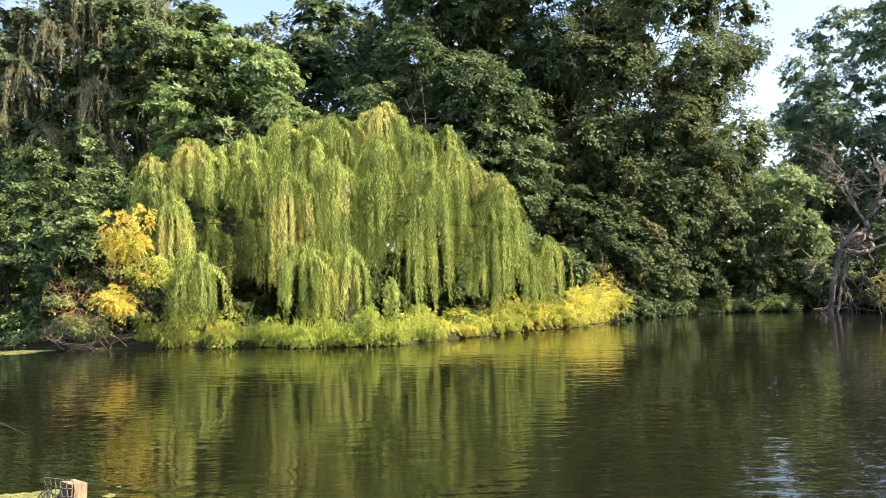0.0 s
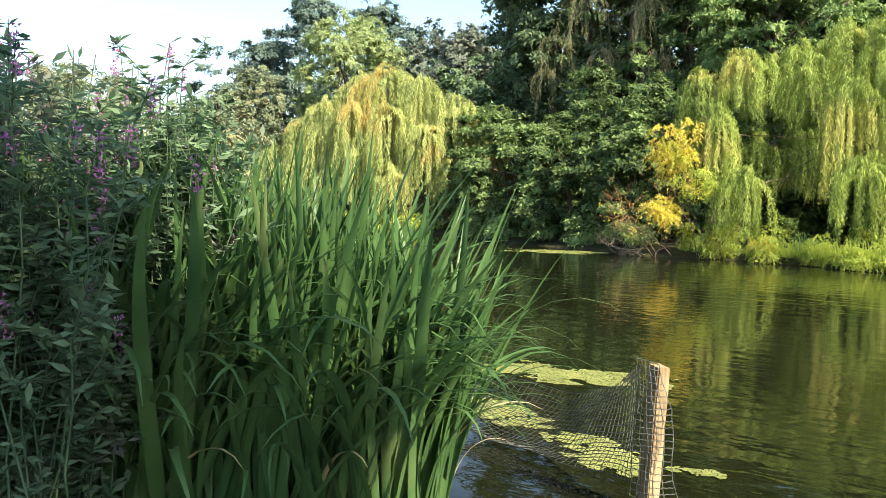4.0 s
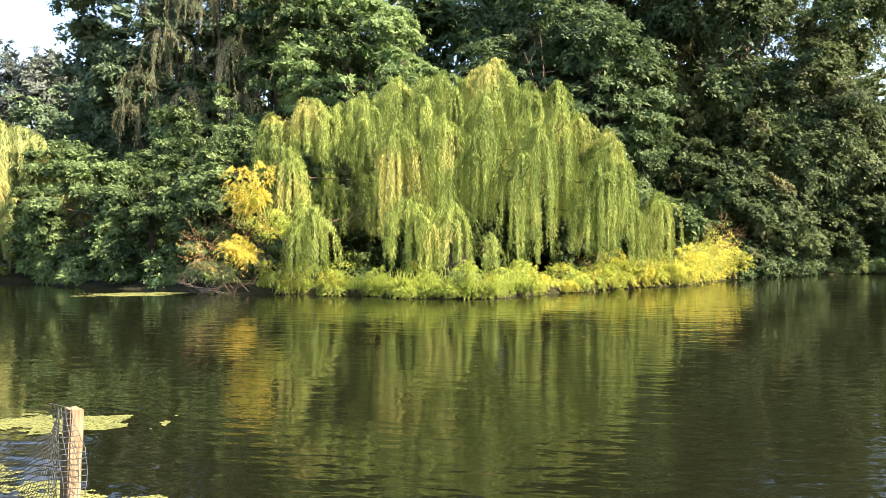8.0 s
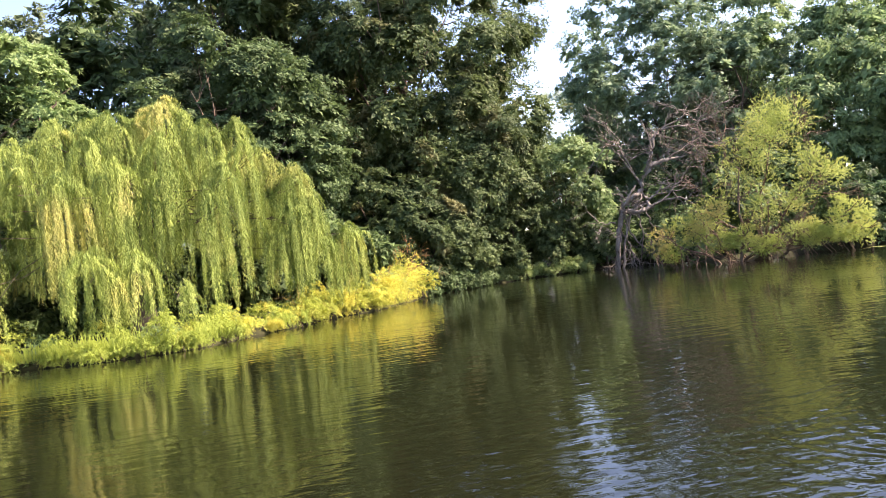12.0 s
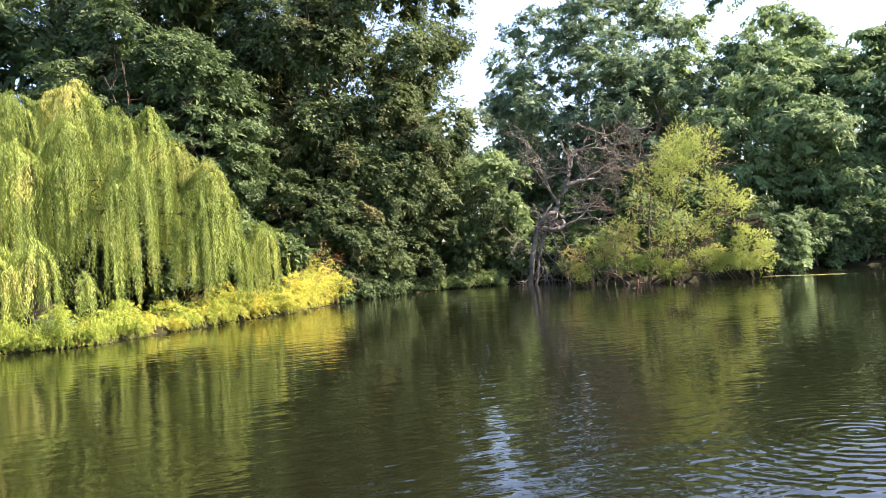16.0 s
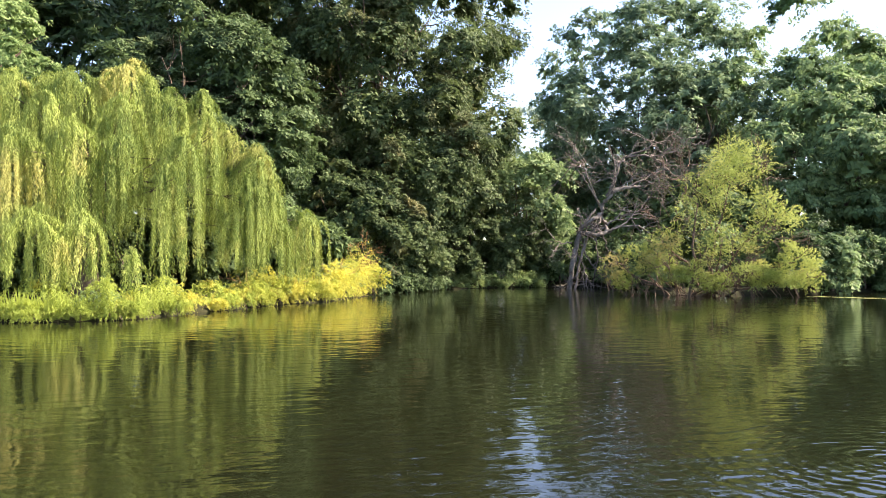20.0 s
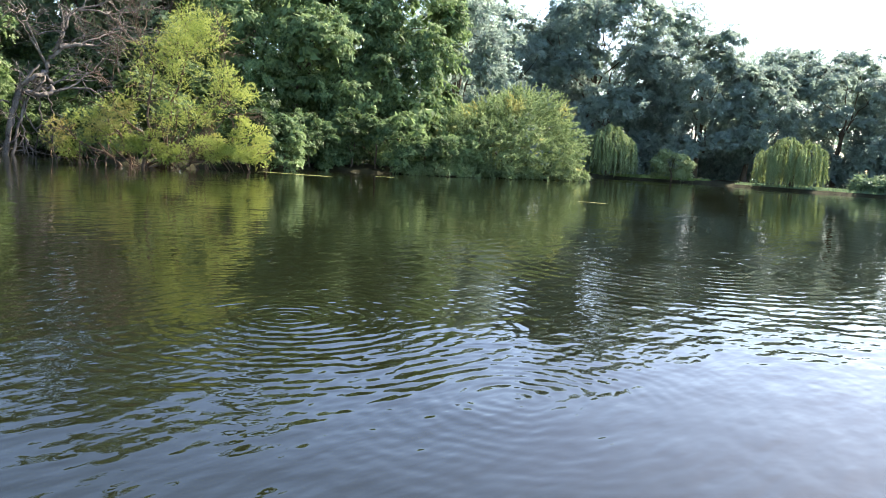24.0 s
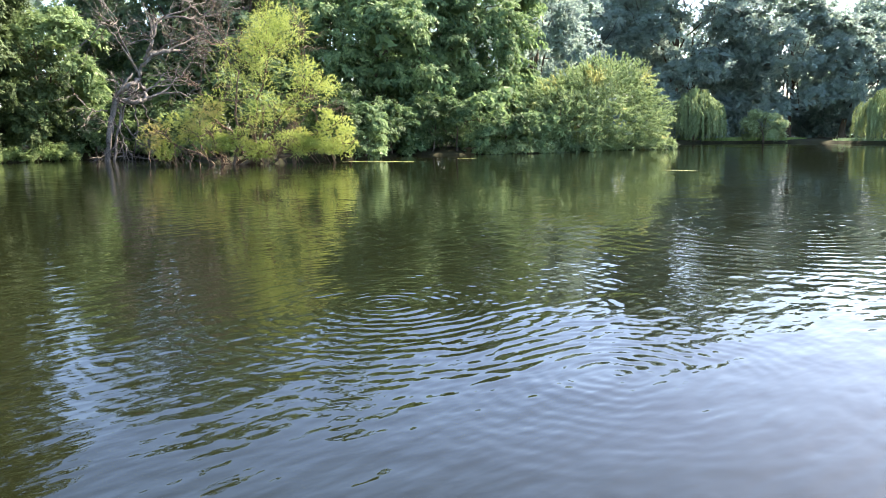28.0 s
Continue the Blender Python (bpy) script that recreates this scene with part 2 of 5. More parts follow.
def water_mat():
    m, n, l, p = nodes_of("pond_water")
    geo = n.new("ShaderNodeNewGeometry")
    heights = []
    for scale, weight, stretch in ((0.45, 0.5, (1, 1, 1)), (2.2, 0.38, (0.6, 1.2, 1)), (4.8, 0.15, (0.6, 1.3, 1)), (12.0, 0.012, (0.6, 1.3, 1))):
        mp, tx = n.new("ShaderNodeMapping"), n.new("ShaderNodeTexNoise")
        l.new(geo.outputs["Position"], mp.inputs[0]); mp.inputs["Scale"].default_value = stretch
        l.new(mp.outputs[0], tx.inputs[0])
        tx.inputs["Scale"].default_value, tx.inputs["Detail"].default_value = scale, 1.5
        mu = n.new("ShaderNodeMath"); mu.operation = "MULTIPLY"; mu.inputs[1].default_value = weight
        l.new(tx.outputs[0], mu.inputs[0]); heights.append(mu)
    # rings that spread where water fowl have passed
    for cx, cy, reach, freq, weight in RINGS:
        sb, ln = n.new("ShaderNodeVectorMath"), n.new("ShaderNodeVectorMath")
        sb.operation, ln.operation = "SUBTRACT", "LENGTH"
        sb.inputs[1].default_value = (cx, cy, 0)
        l.new(geo.outputs["Position"], sb.inputs[0]); l.new(sb.outputs[0], ln.inputs[0])
        wob = n.new("ShaderNodeMath"); wob.operation = "MULTIPLY_ADD"; wob.inputs[1].default_value = 0.8
        l.new(heights[1].outputs[0], wob.inputs[0]); l.new(ln.outputs["Value"], wob.inputs[2])
        sc = n.new("ShaderNodeMath"); sc.operation = "MULTIPLY"; sc.inputs[1].default_value = freq
        l.new(wob.outputs[0], sc.inputs[0])
        sn = n.new("ShaderNodeMath"); sn.operation = "SINE"; l.new(sc.outputs[0], sn.inputs[0])
        fall = n.new("ShaderNodeMapRange"); fall.inputs[1].default_value, fall.inputs[2].default_value = 0.2, reach
        fall.inputs[3].default_value, fall.inputs[4].default_value = weight, 0.0
        l.new(ln.outputs["Value"], fall.inputs[0])
        mu = n.new("ShaderNodeMath"); mu.operation = "MULTIPLY"
        l.new(sn.outputs[0], mu.inputs[0]); l.new(fall.outputs[0], mu.inputs[1]); heights.append(mu)
    total = heights[0]
    for h in heights[1:]:
        ad = n.new("ShaderNodeMath"); l.new(total.outputs[0], ad.inputs[0]); l.new(h.outputs[0], ad.inputs[1]); total = ad
    # breeze: livelier and calmer stretches
    wind, patch, gust = n.new("ShaderNodeTexNoise"), n.new("ShaderNodeMapRange"), n.new("ShaderNodeMath")
    wind.inputs["Scale"].default_value, wind.inputs["Detail"].default_value = 0.16, 2.0
    l.new(geo.outputs["Position"], wind.inputs["Vector"]); l.new(wind.outputs[0], patch.inputs[0])
    patch.inputs[1].default_value, patch.inputs[2].default_value = 0.35, 0.65
    patch.inputs[3].default_value, patch.inputs[4].default_value = 0.6, 1.6
    gust.operation = "MULTIPLY"
    l.new(total.outputs[0], gust.inputs[0]); l.new(patch.outputs[0], gust.inputs[1]); total = gust
    # livelier again where the water fowl paddle
    off, far, stir, lively = n.new("ShaderNodeVectorMath"), n.new("ShaderNodeVectorMath"), n.new("ShaderNodeMapRange"), n.new("ShaderNodeMath")
    off.operation, far.operation, lively.operation, stir.interpolation_type = "SUBTRACT", "LENGTH", "MULTIPLY", "SMOOTHSTEP"
    off.inputs[1].default_value = (6.5, 3.0, 0)
    l.new(geo.outputs["Position"], off.inputs[0]); l.new(off.outputs[0], far.inputs[0]); l.new(far.outputs["Value"], stir.inputs[0])
    stir.inputs[1].default_value, stir.inputs[2].default_value, stir.inputs[3].default_value, stir.inputs[4].default_value = 2.0, 11.0, 2.1, 1.0
    l.new(total.outputs[0], lively.inputs[0]); l.new(stir.outputs[0], lively.inputs[1]); total = lively
    bump = n.new("ShaderNodeBump")
    bump.inputs["Strength"].default_value, bump.inputs["Distance"].default_value = 1.0, WAVE
    l.new(total.outputs[0], bump.inputs["Height"]); l.new(bump.outputs[0], p.inputs["Normal"])
    p.inputs["Base Color"].default_value = (0.0075, 0.0088, 0.0035, 1)
    p.inputs["Roughness"].default_value, p.inputs["IOR"].default_value = 0.012, 1.333
    return m


RINGS = ((5.6, 3.0, 2.6, 36, 0.02), (6.2, 6.3, 4.6, 32, 0.036), (16.0, 5.4, 9.0, 17, 0.065))
WAVE = 0.023
WATER = water_mat()


# ---- geometry helpers ----
def mesh_of(name, v, q):
    """A mesh from arrays of vertices and of faces with a fixed corner count."""
    me = bpy.data.meshes.new(name)
    v, q = np.asarray(v, np.float32), np.asarray(q, np.int32)
    me.vertices.add(len(v)); me.vertices.foreach_set("co", v.ravel())
    me.loops.add(q.size); me.loops.foreach_set("vertex_index", q.ravel())
    me.polygons.add(len(q)); me.polygons.foreach_set("loop_start", np.arange(0, q.size, q.shape[1], dtype=np.int32))
    me.update()
    return me


def link(name, me, material, parent=None, label="", smooth=False):
    if material and not me.materials:
        me.materials.append(material)
    if smooth:
        me.polygons.foreach_set("use_smooth", np.ones(len(me.polygons), bool))
    ob = new(name, me)
    if parent:
        ob.parent = parent
    if label:
        tagged(ob, label)
    return ob


def part(name, bm, material, parent, label=""):
    me = bpy.data.meshes.new(name)
    bm.to_mesh(me); bm.free()
    return link(name, me, material, parent, label)


def thing(name, at, label, category, group="", kind=""):
    ob = new(name)
    ob.location = at
    return tagged(ob, label, category, group, kind)


def unit(a):
    return a / np.maximum(np.linalg.norm(a, axis=-1, keepdims=True), 1e-9)


def sphere(rng, n):
    return unit(rng.normal(size=(n, 3)))


def leaf_quads(p, axis, normal, length, half, kite=False):
    """Pointed leaf blades: three corners for far foliage, or base, side, tip, side."""
    if not kite:
        side = unit(np.cross(axis, normal)) * np.reshape(half, (-1, 1))
        v = np.stack([p - side, p + side, p + axis * np.reshape(length, (-1, 1))], 1).reshape(-1, 3)
        return v, np.arange(len(v)).reshape(-1, 3)
    side = unit(np.cross(axis, normal)) * np.reshape(half, (-1, 1))
    a = axis * np.reshape(length, (-1, 1))
    lift = unit(normal) * np.reshape(half, (-1, 1)) * 0.35
    v = np.stack([p, p + a * 0.45 + side + lift, p + a, p + a * 0.45 - side + lift], 1).reshape(-1, 3)
    return v, np.arange(len(v)).reshape(-1, 4)


def waves(rng, p, size):
    """A smooth random field in -1..1 over points, with features of about that size."""
    out = 0
    for _ in range(6):
        out = out + np.sin(p @ (sphere(rng, 1)[0] * rng.uniform(0.6, 1.5) * 2 * np.pi / size) + rng.uniform(0, 6.3))
    return out / 3.2


def tubes(paths, sides=6):
    """One mesh of tapered tubes; a path is (points, radii)."""
    vs, qs, base = [], [], 0
    turn = np.arange(sides) * 2 * np.pi / sides
    for pts, rad in paths:
        pts, rad = np.asarray(pts, float), np.asarray(rad, float)
        tan = unit(np.gradient(pts, axis=0))
        ref = np.where(np.abs(tan[:, 2:3]) > 0.9, [[1.0, 0, 0]], [[0, 0, 1.0]])
        e1 = unit(np.cross(tan, ref)); e2 = np.cross(tan, e1)
        ring = pts[:, None] + rad[:, None, None] * (np.cos(turn)[None, :, None] * e1[:, None] + np.sin(turn)[None, :, None] * e2[:, None])
        vs.append(ring.reshape(-1, 3))
        k = np.arange(len(pts) - 1)[:, None] * sides + base
        j, j2 = np.arange(sides)[None], (np.arange(sides)[None] + 1) % sides
        qs.append(np.stack([k + j, k + j2, k + sides + j2, k + sides + j], -1).reshape(-1, 4))
        base += len(pts) * sides
    return np.concatenate(vs), np.concatenate(qs)


def bent(rng, a, b, n=6, wander=0.08, sag=0.0):
    """Points from a to b with a natural wander."""
    a, b = np.asarray(a, float), np.asarray(b, float)
    s = np.linspace(0, 1, n)[:, None]
    size = np.linalg.norm(b - a)
    off = np.cumsum(rng.normal(size=(n, 3)) * size * wander / n ** 0.5, axis=0)
    off = off - s * off[-1]
    out = a + (b - a) * s + off
    out[:, 2] -= sag * size * (s[:, 0] ** 2)
    return out


def branching(rng, a, way, length, radius, depth, out, spread=0.7, kids=3, up=0.0, shrink=0.62):
    """Grows bare branches into out, as (points, radii)."""
    way = unit(np.asarray(way, float) + np.array([0, 0, up]))
    pts = bent(rng, a, a + way * length, 6, 0.16)
    out.append((pts, np.linspace(radius, radius * 0.45, 6)))
    if depth:
        for k in range(kids):
            i = rng.integers(2, 6)
            d = unit(way + spread * sphere(rng, 1)[0])
            branching(rng, pts[i], d, length * rng.uniform(shrink * 0.7, shrink * 1.15), radius * 0.5, depth - 1, out, spread, kids, up, shrink)


def crown_leaves(rng, centre, radii, count, length, half, boughs=40, bough=0.26, tier=0.0, gaps=0.25, droop=0.35, low=-0.85, inner=0.17, skirt=False):
    """Leaves on the boughs of a crown: an ellipsoid whose surface is broken into many smaller rounded masses."""
    centre, radii = np.asarray(centre, float), np.asarray(radii, float)
    mean = radii.mean()
    d = sphere(rng, boughs * 2)
    d = d[d[:, 2] > low][:boughs]
    if skirt:
        under = d[:, 2] < 0.1
        d[under, :2] = unit(d[under, :2]) * rng.uniform(0.75, 1.0, (under.sum(), 1))
    rim = 1 - bough * 0.85 + 0.10 * rng.normal(size=(len(d), 1)).clip(-1.6, 1.6)
    bc = centre + d * radii * rim
    br = mean * bough * rng.uniform(0.75, 1.3, len(d))
    # every bough carries flat sprays of leaves; the side turned from the pond stays thinner
    per = int(np.clip(count / (boughs * 16), 5, 34))
    k = rng.choice(len(d), max(8, count // per), p=br ** 2 / (br ** 2).sum())
    s = unit(sphere(rng, len(k)) + 0.55 * d[k] + [0, 0, 0.25])
    core = rng.random(len(k)) < inner
    depth = rng.uniform(0.70, 1.12, (len(k), 1)) * np.where(core, 0.62, 1.0)[:, None]
    lump = 1 + 0.25 * waves(rng, bc[k] + s * br[k][:, None], mean * 0.22)[:, None]
    hub = bc[k] + s * br[k][:, None] * depth * lump * [1.1, 1.1, 0.85]
    if tier:
        z0 = rng.uniform(0, tier, len(d))[k]
        zt = np.round((hub[:, 2] - z0) / tier) * tier + z0
        away = np.linalg.norm((hub - bc[k])[:, :2], axis=1)
        hub[:, 2] = 0.35 * hub[:, 2] + 0.65 * zt - 0.15 * away ** 1.5
    face = unit(s * 0.7 + [0, 0, 0.75] + 0.35 * rng.normal(size=s.shape))
    to_pond = unit(np.array([8.0, 10.0]) - centre[:2])
    thin = np.where((s[:, :2] @ to_pond) * 0.6 + (d[k][:, :2] @ to_pond) < -0.35, 0.38, 1.0)
    m = rng.poisson(per * thin * 1.15)
    i = np.repeat(np.arange(len(k)), m)
    reach = np.clip(br[k] * 0.30, length * 1.3, length * 3.2) * rng.uniform(0.7, 1.35, len(k))
    off = sphere(rng, len(i)) * (reach[i] * np.sqrt(rng.random(len(i))) * rng.uniform(0.5, 1.25, len(i)))[:, None]
    lift = (off * face[i]).sum(1, keepdims=True)
    off = off - 0.72 * lift * face[i]
    off[:, 2] -= 0.25 * (off ** 2).sum(1) / reach[i]
    p, s, core, face = hub[i] + off, s[i], core[i], face[i]
    count = len(p)
    p = p + rng.normal(size=p.shape) * length * 0.25
    keep = (waves(rng, p, mean * 0.30) > -1 + gaps * 1.6) | core
    keep &= p[:, 2] > 0.05
    p, s, core, face = p[keep], s[keep], core[keep], face[keep]
    n = len(p)
    normal = unit(face + 0.25 * s + 0.45 * rng.normal(size=(n, 3)))
    axis = unit(np.cross(normal, sphere(rng, n)) + 0.35 * s - [0, 0, droop])
    size = rng.uniform(0.65, 1.3, n) * np.where(core, 2.1, 1.0)
    return leaf_quads(p, axis, normal, length * size, half * size)


def hanging(rng, heads, per, step, length, half, tuft=8, sway=0.14, ragged=0.5, splay=0.24):
    """Weeping shoots: heads of (x, y, z, radius, lowest). Shoots leave a head in ropes, arch over its crest and hang to a torn hem."""
    P, A = [], []
    for hx, hy, hz, r, low in heads:
        hem = rng.uniform(0, 6.283, 3)
        for _ in range(max(4, int(per * r ** 1.6))):
            ang, rho = rng.uniform(0, 6.283), r * np.sqrt(rng.uniform(0.12, 1))
            rise, crest, reach = rng.uniform(0.10, 0.5), rng.normal() * 0.13, rng.normal() * 0.14
            torn = 0.5 + 0.25 * np.sin(2 * ang + hem[0]) + 0.25 * np.sin(5 * ang + hem[1])
            tongue = low + (hz - low) * ragged * np.clip(0.7 * torn + 0.45 * rng.random() ** 2, 0, 0.9)
            drift = rng.normal(size=2) * sway
            for _ in range(tuft):
                a2, r2 = ang + rng.normal() * 0.05, max(0.1, rho + reach + rng.normal() * 0.045)
                top = hz - 0.55 * (min(r2, r * 1.1) / r) ** 2 * r + crest + rng.normal() * 0.05
                fall = max(0.35, (top - tongue) * (1.05 - 0.5 * rng.random() ** 2))
                n = max(4, int(fall / step))
                u = (np.arange(n) + rng.random()) / n
                arch = np.minimum(u * fall / 1.1, 1.0)
                out = (r2 - 0.6 * min(1.0, r) * (1 - arch) ** 2) + 0.10 * u
                z = top + rise * np.sin(arch * np.pi) - u * fall
                w = u * (drift + rng.normal(size=2) * 0.05)[:, None] + 0.03 * np.sin(u * 9 + rng.uniform(0, 6))
                P.append(np.stack([hx + np.cos(a2) * out + w[0], hy + np.sin(a2) * out + w[1], z], 1))
                A.append(np.tile([np.cos(a2), np.sin(a2), 0], (n, 1)))
    P, O = np.concatenate(P), np.concatenate(A)
    n = len(P)
    P = P + rng.normal(size=P.shape) * [0.03, 0.03, step * 0.4]
    axis = unit(np.array([0, 0, -1.0]) + splay * rng.normal(size=(n, 3)))
    normal = unit(O + 0.2 + 0.6 * rng.normal(size=(n, 3)))
    keep = P[:, 2] > 0.03
    size = rng.uniform(0.6, 1.25, n)
    return leaf_quads(P[keep], axis[keep], normal[keep], length * size[keep], half * size[keep])


def sprays(rng, centre, radii, shoots, per, length, half, up=0.6, droop=0.5, core=0.55, out=0.9, reach=1.0):
    """Leafy shoots that leave the inside of a mass, reach outwards and bend over at their tips, with narrow leaves on both sides."""
    centre, radii = np.asarray(centre, float), np.asarray(radii, float)
    d = sphere(rng, shoots)
    a = centre + d * radii * core * rng.uniform(0.3, 1.0, (shoots, 1)) ** 0.5
    way = unit(out * d + [0, 0, up] + 0.45 * rng.normal(size=(shoots, 3)))
    far = radii.mean() * reach * rng.uniform(0.35, 0.95, shoots)
    i = np.repeat(np.arange(shoots), per)
    u = rng.random(len(i))
    bend = droop * far[i] * u ** 2
    p = a[i] + way[i] * (far[i] * u)[:, None] - np.c_[np.zeros((len(i), 2)), bend]
    along_ = unit(way[i] - np.c_[np.zeros((len(i), 2)), 2 * droop * u])
    side = unit(np.cross(along_, sphere(rng, len(i))))
    axis = unit(along_ * 0.8 + side * 0.75 - [0, 0, 0.15])
    keep = p[:, 2] > 0.04
    size = rng.uniform(0.6, 1.3, len(i)) * (1.1 - 0.4 * u)
    normal = unit(np.cross(axis, side) + [0, 0, 0.5] + 0.4 * rng.normal(size=axis.shape))
    return leaf_quads(p[keep], axis[keep], normal[keep], length * size[keep], half * size[keep])


def local(v, at):
    return v - np.asarray(at, float)


def make_trunk(rng, root, at, height, radius, crown_c, crown_r, limbs=7, material=None):
    """Trunk with root flare, and limbs that reach into the crown."""
    at = np.asarray(at, float)
    pts = bent(rng, at + [0, 0, -0.15], at + [rng.normal() * 0.3, rng.normal() * 0.3, height], 9, 0.05)
    rad = np.linspace(radius, radius * 0.35, 9); rad[0] *= 1.5; rad[1] *= 1.12
    v, q = tubes([(pts, rad)], 10)
    link("trunk", mesh_of("trunk", local(v, at), q), material or BARK, root, smooth=True)
    for k in range(limbs):
        i = rng.integers(3, 9)
        d = sphere(rng, 1)[0]; d[2] = abs(d[2]) * 0.8
        end = np.asarray(crown_c) + d * np.asarray(crown_r) * 0.75
        path = bent(rng, pts[i], end, 7, 0.10)
        twigs = [(path, np.linspace(rad[i] * 0.55, 0.03, 7))]
        for _ in range(3):
            j = rng.integers(2, 6)
            twigs.append((bent(rng, path[j], path[j] + (sphere(rng, 1)[0] + [0, 0, 0.4]) * np.mean(crown_r) * 0.35, 5, 0.1), np.linspace(rad[i] * 0.22, 0.015, 5)))
        v, q = tubes(twigs, 6)
        link("limb", mesh_of("limb", local(v, at), q), material or BARK, root, smooth=True)


def broadleaf(seed, name, label, at, width, bottom, top, material, count, length=0.30, half=0.085, deep=None, trunk=0.4, group="", limbs=7, **more):
    rng = np.random.default_rng(seed)
    at = np.array([at[0], at[1], 0.25])
    root = thing(name, at, label, "shrub" if "shrub" in name or "bush" in name else "tree", group)
    centre = np.array([at[0], at[1], (bottom + top) / 2])
    radii = np.array([width / 2, (deep or width) / 2, (top - bottom) / 2])
    more.setdefault("skirt", bottom < 3)
    v, q = crown_leaves(rng, centre, radii, int(count * 0.9), length * 0.88, half * 0.9, **more)
    link("crown", mesh_of("crown", local(v, at), q), material, root)
    make_trunk(rng, root, at, (bottom + top) * 0.5, trunk, centre, radii, limbs)
    return root


def weeping(seed, name, label, at, heads, material, trunk_h, per=9, step=0.075, length=0.2, half=0.026, trunk=0.45, **more):
    rng = np.random.default_rng(seed)
    at = np.array([at[0], at[1], 0.25])
    root = thing(name, at, label, "tree")
    for head in heads:
        v, q = hanging(rng, [head], per, step, length, half, **more)
        tagged(link("cascade", mesh_of("cascade", local(v, at), q), material, root), kind="stuff")
    pts = bent(rng, at + [0, 0, -0.15], at + [0.2, 0.2, trunk_h], 8, 0.06)
    rad = np.linspace(trunk, trunk * 0.5, 8); rad[0] *= 1.5
    v, q = tubes([(pts, rad)], 10)
    link("trunk", mesh_of("trunk", local(v, at), q), BARK, root, smooth=True)
    for hx, hy, hz, r, _ in heads:
        i = rng.integers(4, 8)
        path = bent(rng, pts[i], (hx, hy, hz - 1.0), 8, 0.04)
        tw = [(path, np.linspace(trunk * 0.09 if hz > 6 else 0.02, 0.012, 8))]
        for _ in range(4):
            a = rng.uniform(0, 6.283)
            tw.append((bent(rng, path[6], (hx + r * 0.8 * np.cos(a), hy + r * 0.8 * np.sin(a), hz - 0.5), 5, 0.1), np.linspace(0.014, 0.006, 5)))
        v, q = tubes(tw, 6)
        link("limb", mesh_of("limb", local(v, at), q), BARK, root, smooth=True)
    return root


# ---- ground and water ----
SHORE = ((-4.2, 2.0), (-6.0, 3.0), (-9.5, 4.6), (-14, 6.5), (-27, 14), (-45, 24), (-48, 30), (-39, 32.5), (-33, 32.2), (-27, 35.5), (-22, 32), (-16, 30.4),
         (-13.2, 29.0), (-11.6, 29.3), (-9.4, 28.9), (-7.3, 28.5), (-5.2, 27.9), (-2.6, 28.6), (-0.2, 32.0), (2.2, 35.4), (5.0, 38.2), (9.4, 45.4), (15, 52), (20, 53.6),
         (26, 55), (28.5, 50), (27.2, 44.2), (27.2, 42.8), (31.4, 39.0), (33, 38.4), (42, 40.5), (49.5, 36), (60, 34.5), (66.9, 33), (72, 40), (86, 41),
         (90, 38.8), (96, 33.5), (97, 30), (94.5, 25), (94.5, 18), (99, 8), (100, -12), (60, -24), (25, -15), (8, -3), (1.5, 0.8), (-2.5, 1.0))


def shore_distance(xy):
    """Metres from the waterline, positive on land."""
    poly = np.array(SHORE, float)
    best, inside = np.full(len(xy), 1e9), np.zeros(len(xy), bool)
    for a, b in zip(poly, np.roll(poly, -1, axis=0)):
        ab, ap = b - a, xy - a
        s = np.clip((ap @ ab) / (ab @ ab), 0, 1)
        best = np.minimum(best, np.hypot(*(ap - s[:, None] * ab).T))
        cross = (a[1] > xy[:, 1]) != (b[1] > xy[:, 1])
        inside ^= cross & (xy[:, 0] < (b[0] - a[0]) * (xy[:, 1] - a[1]) / (b[1] - a[1] + 1e-12) + a[0])
    return np.where(inside, -best, best)


def build_ground():
    xs = np.concatenate([[-2500, -900, -400, -200], np.arange(-110, 150, 1.1), [220, 420, 900, 2500]])
    ys = np.concatenate([[-2500, -900, -300, -120], np.arange(-50, 100, 1.1), [130, 200, 420, 900, 2500]])
    gx, gy = np.meshgrid(xs, ys)
    xy = np.stack([gx.ravel(), gy.ravel()], 1)
    rng = np.random.default_rng(5)
    p3 = np.c_[xy, np.zeros(len(xy))]
    sd = shore_distance(xy) + 0.5 * waves(rng, p3, 5.0) * (np.abs(xy).max(1) < 200) * (np.hypot(xy[:, 0], xy[:, 1] - 2) > 9)
    z = np.where(sd > 0, 0.34 * np.tanh(sd / 0.9), 0.8 * np.tanh(sd / 1.5))
    z = z + (sd > 2) * 0.06 * waves(rng, p3, 6.0)
    w = len(xs)
    i = np.arange(len(ys) - 1)[:, None] * w + np.arange(w - 1)[None]
    q = np.stack([i, i + 1, i + w + 1, i + w], -1).reshape(-1, 4)
    tagged(link("ground", mesh_of("ground", np.c_[xy, z], q), EARTH, smooth=True), "dark earth and grass banks round the pond", "ground", kind="structure")


build_ground()
v = np.array([(-110, -50, 0), (150, -50, 0), (150, 100, 0), (-110, 100, 0)], float)
tagged(link("water", mesh_of("water", v, np.array([[0, 1, 2, 3]])), WATER), "dark rippled pond water mirroring trees and sky", "water", kind="structure")


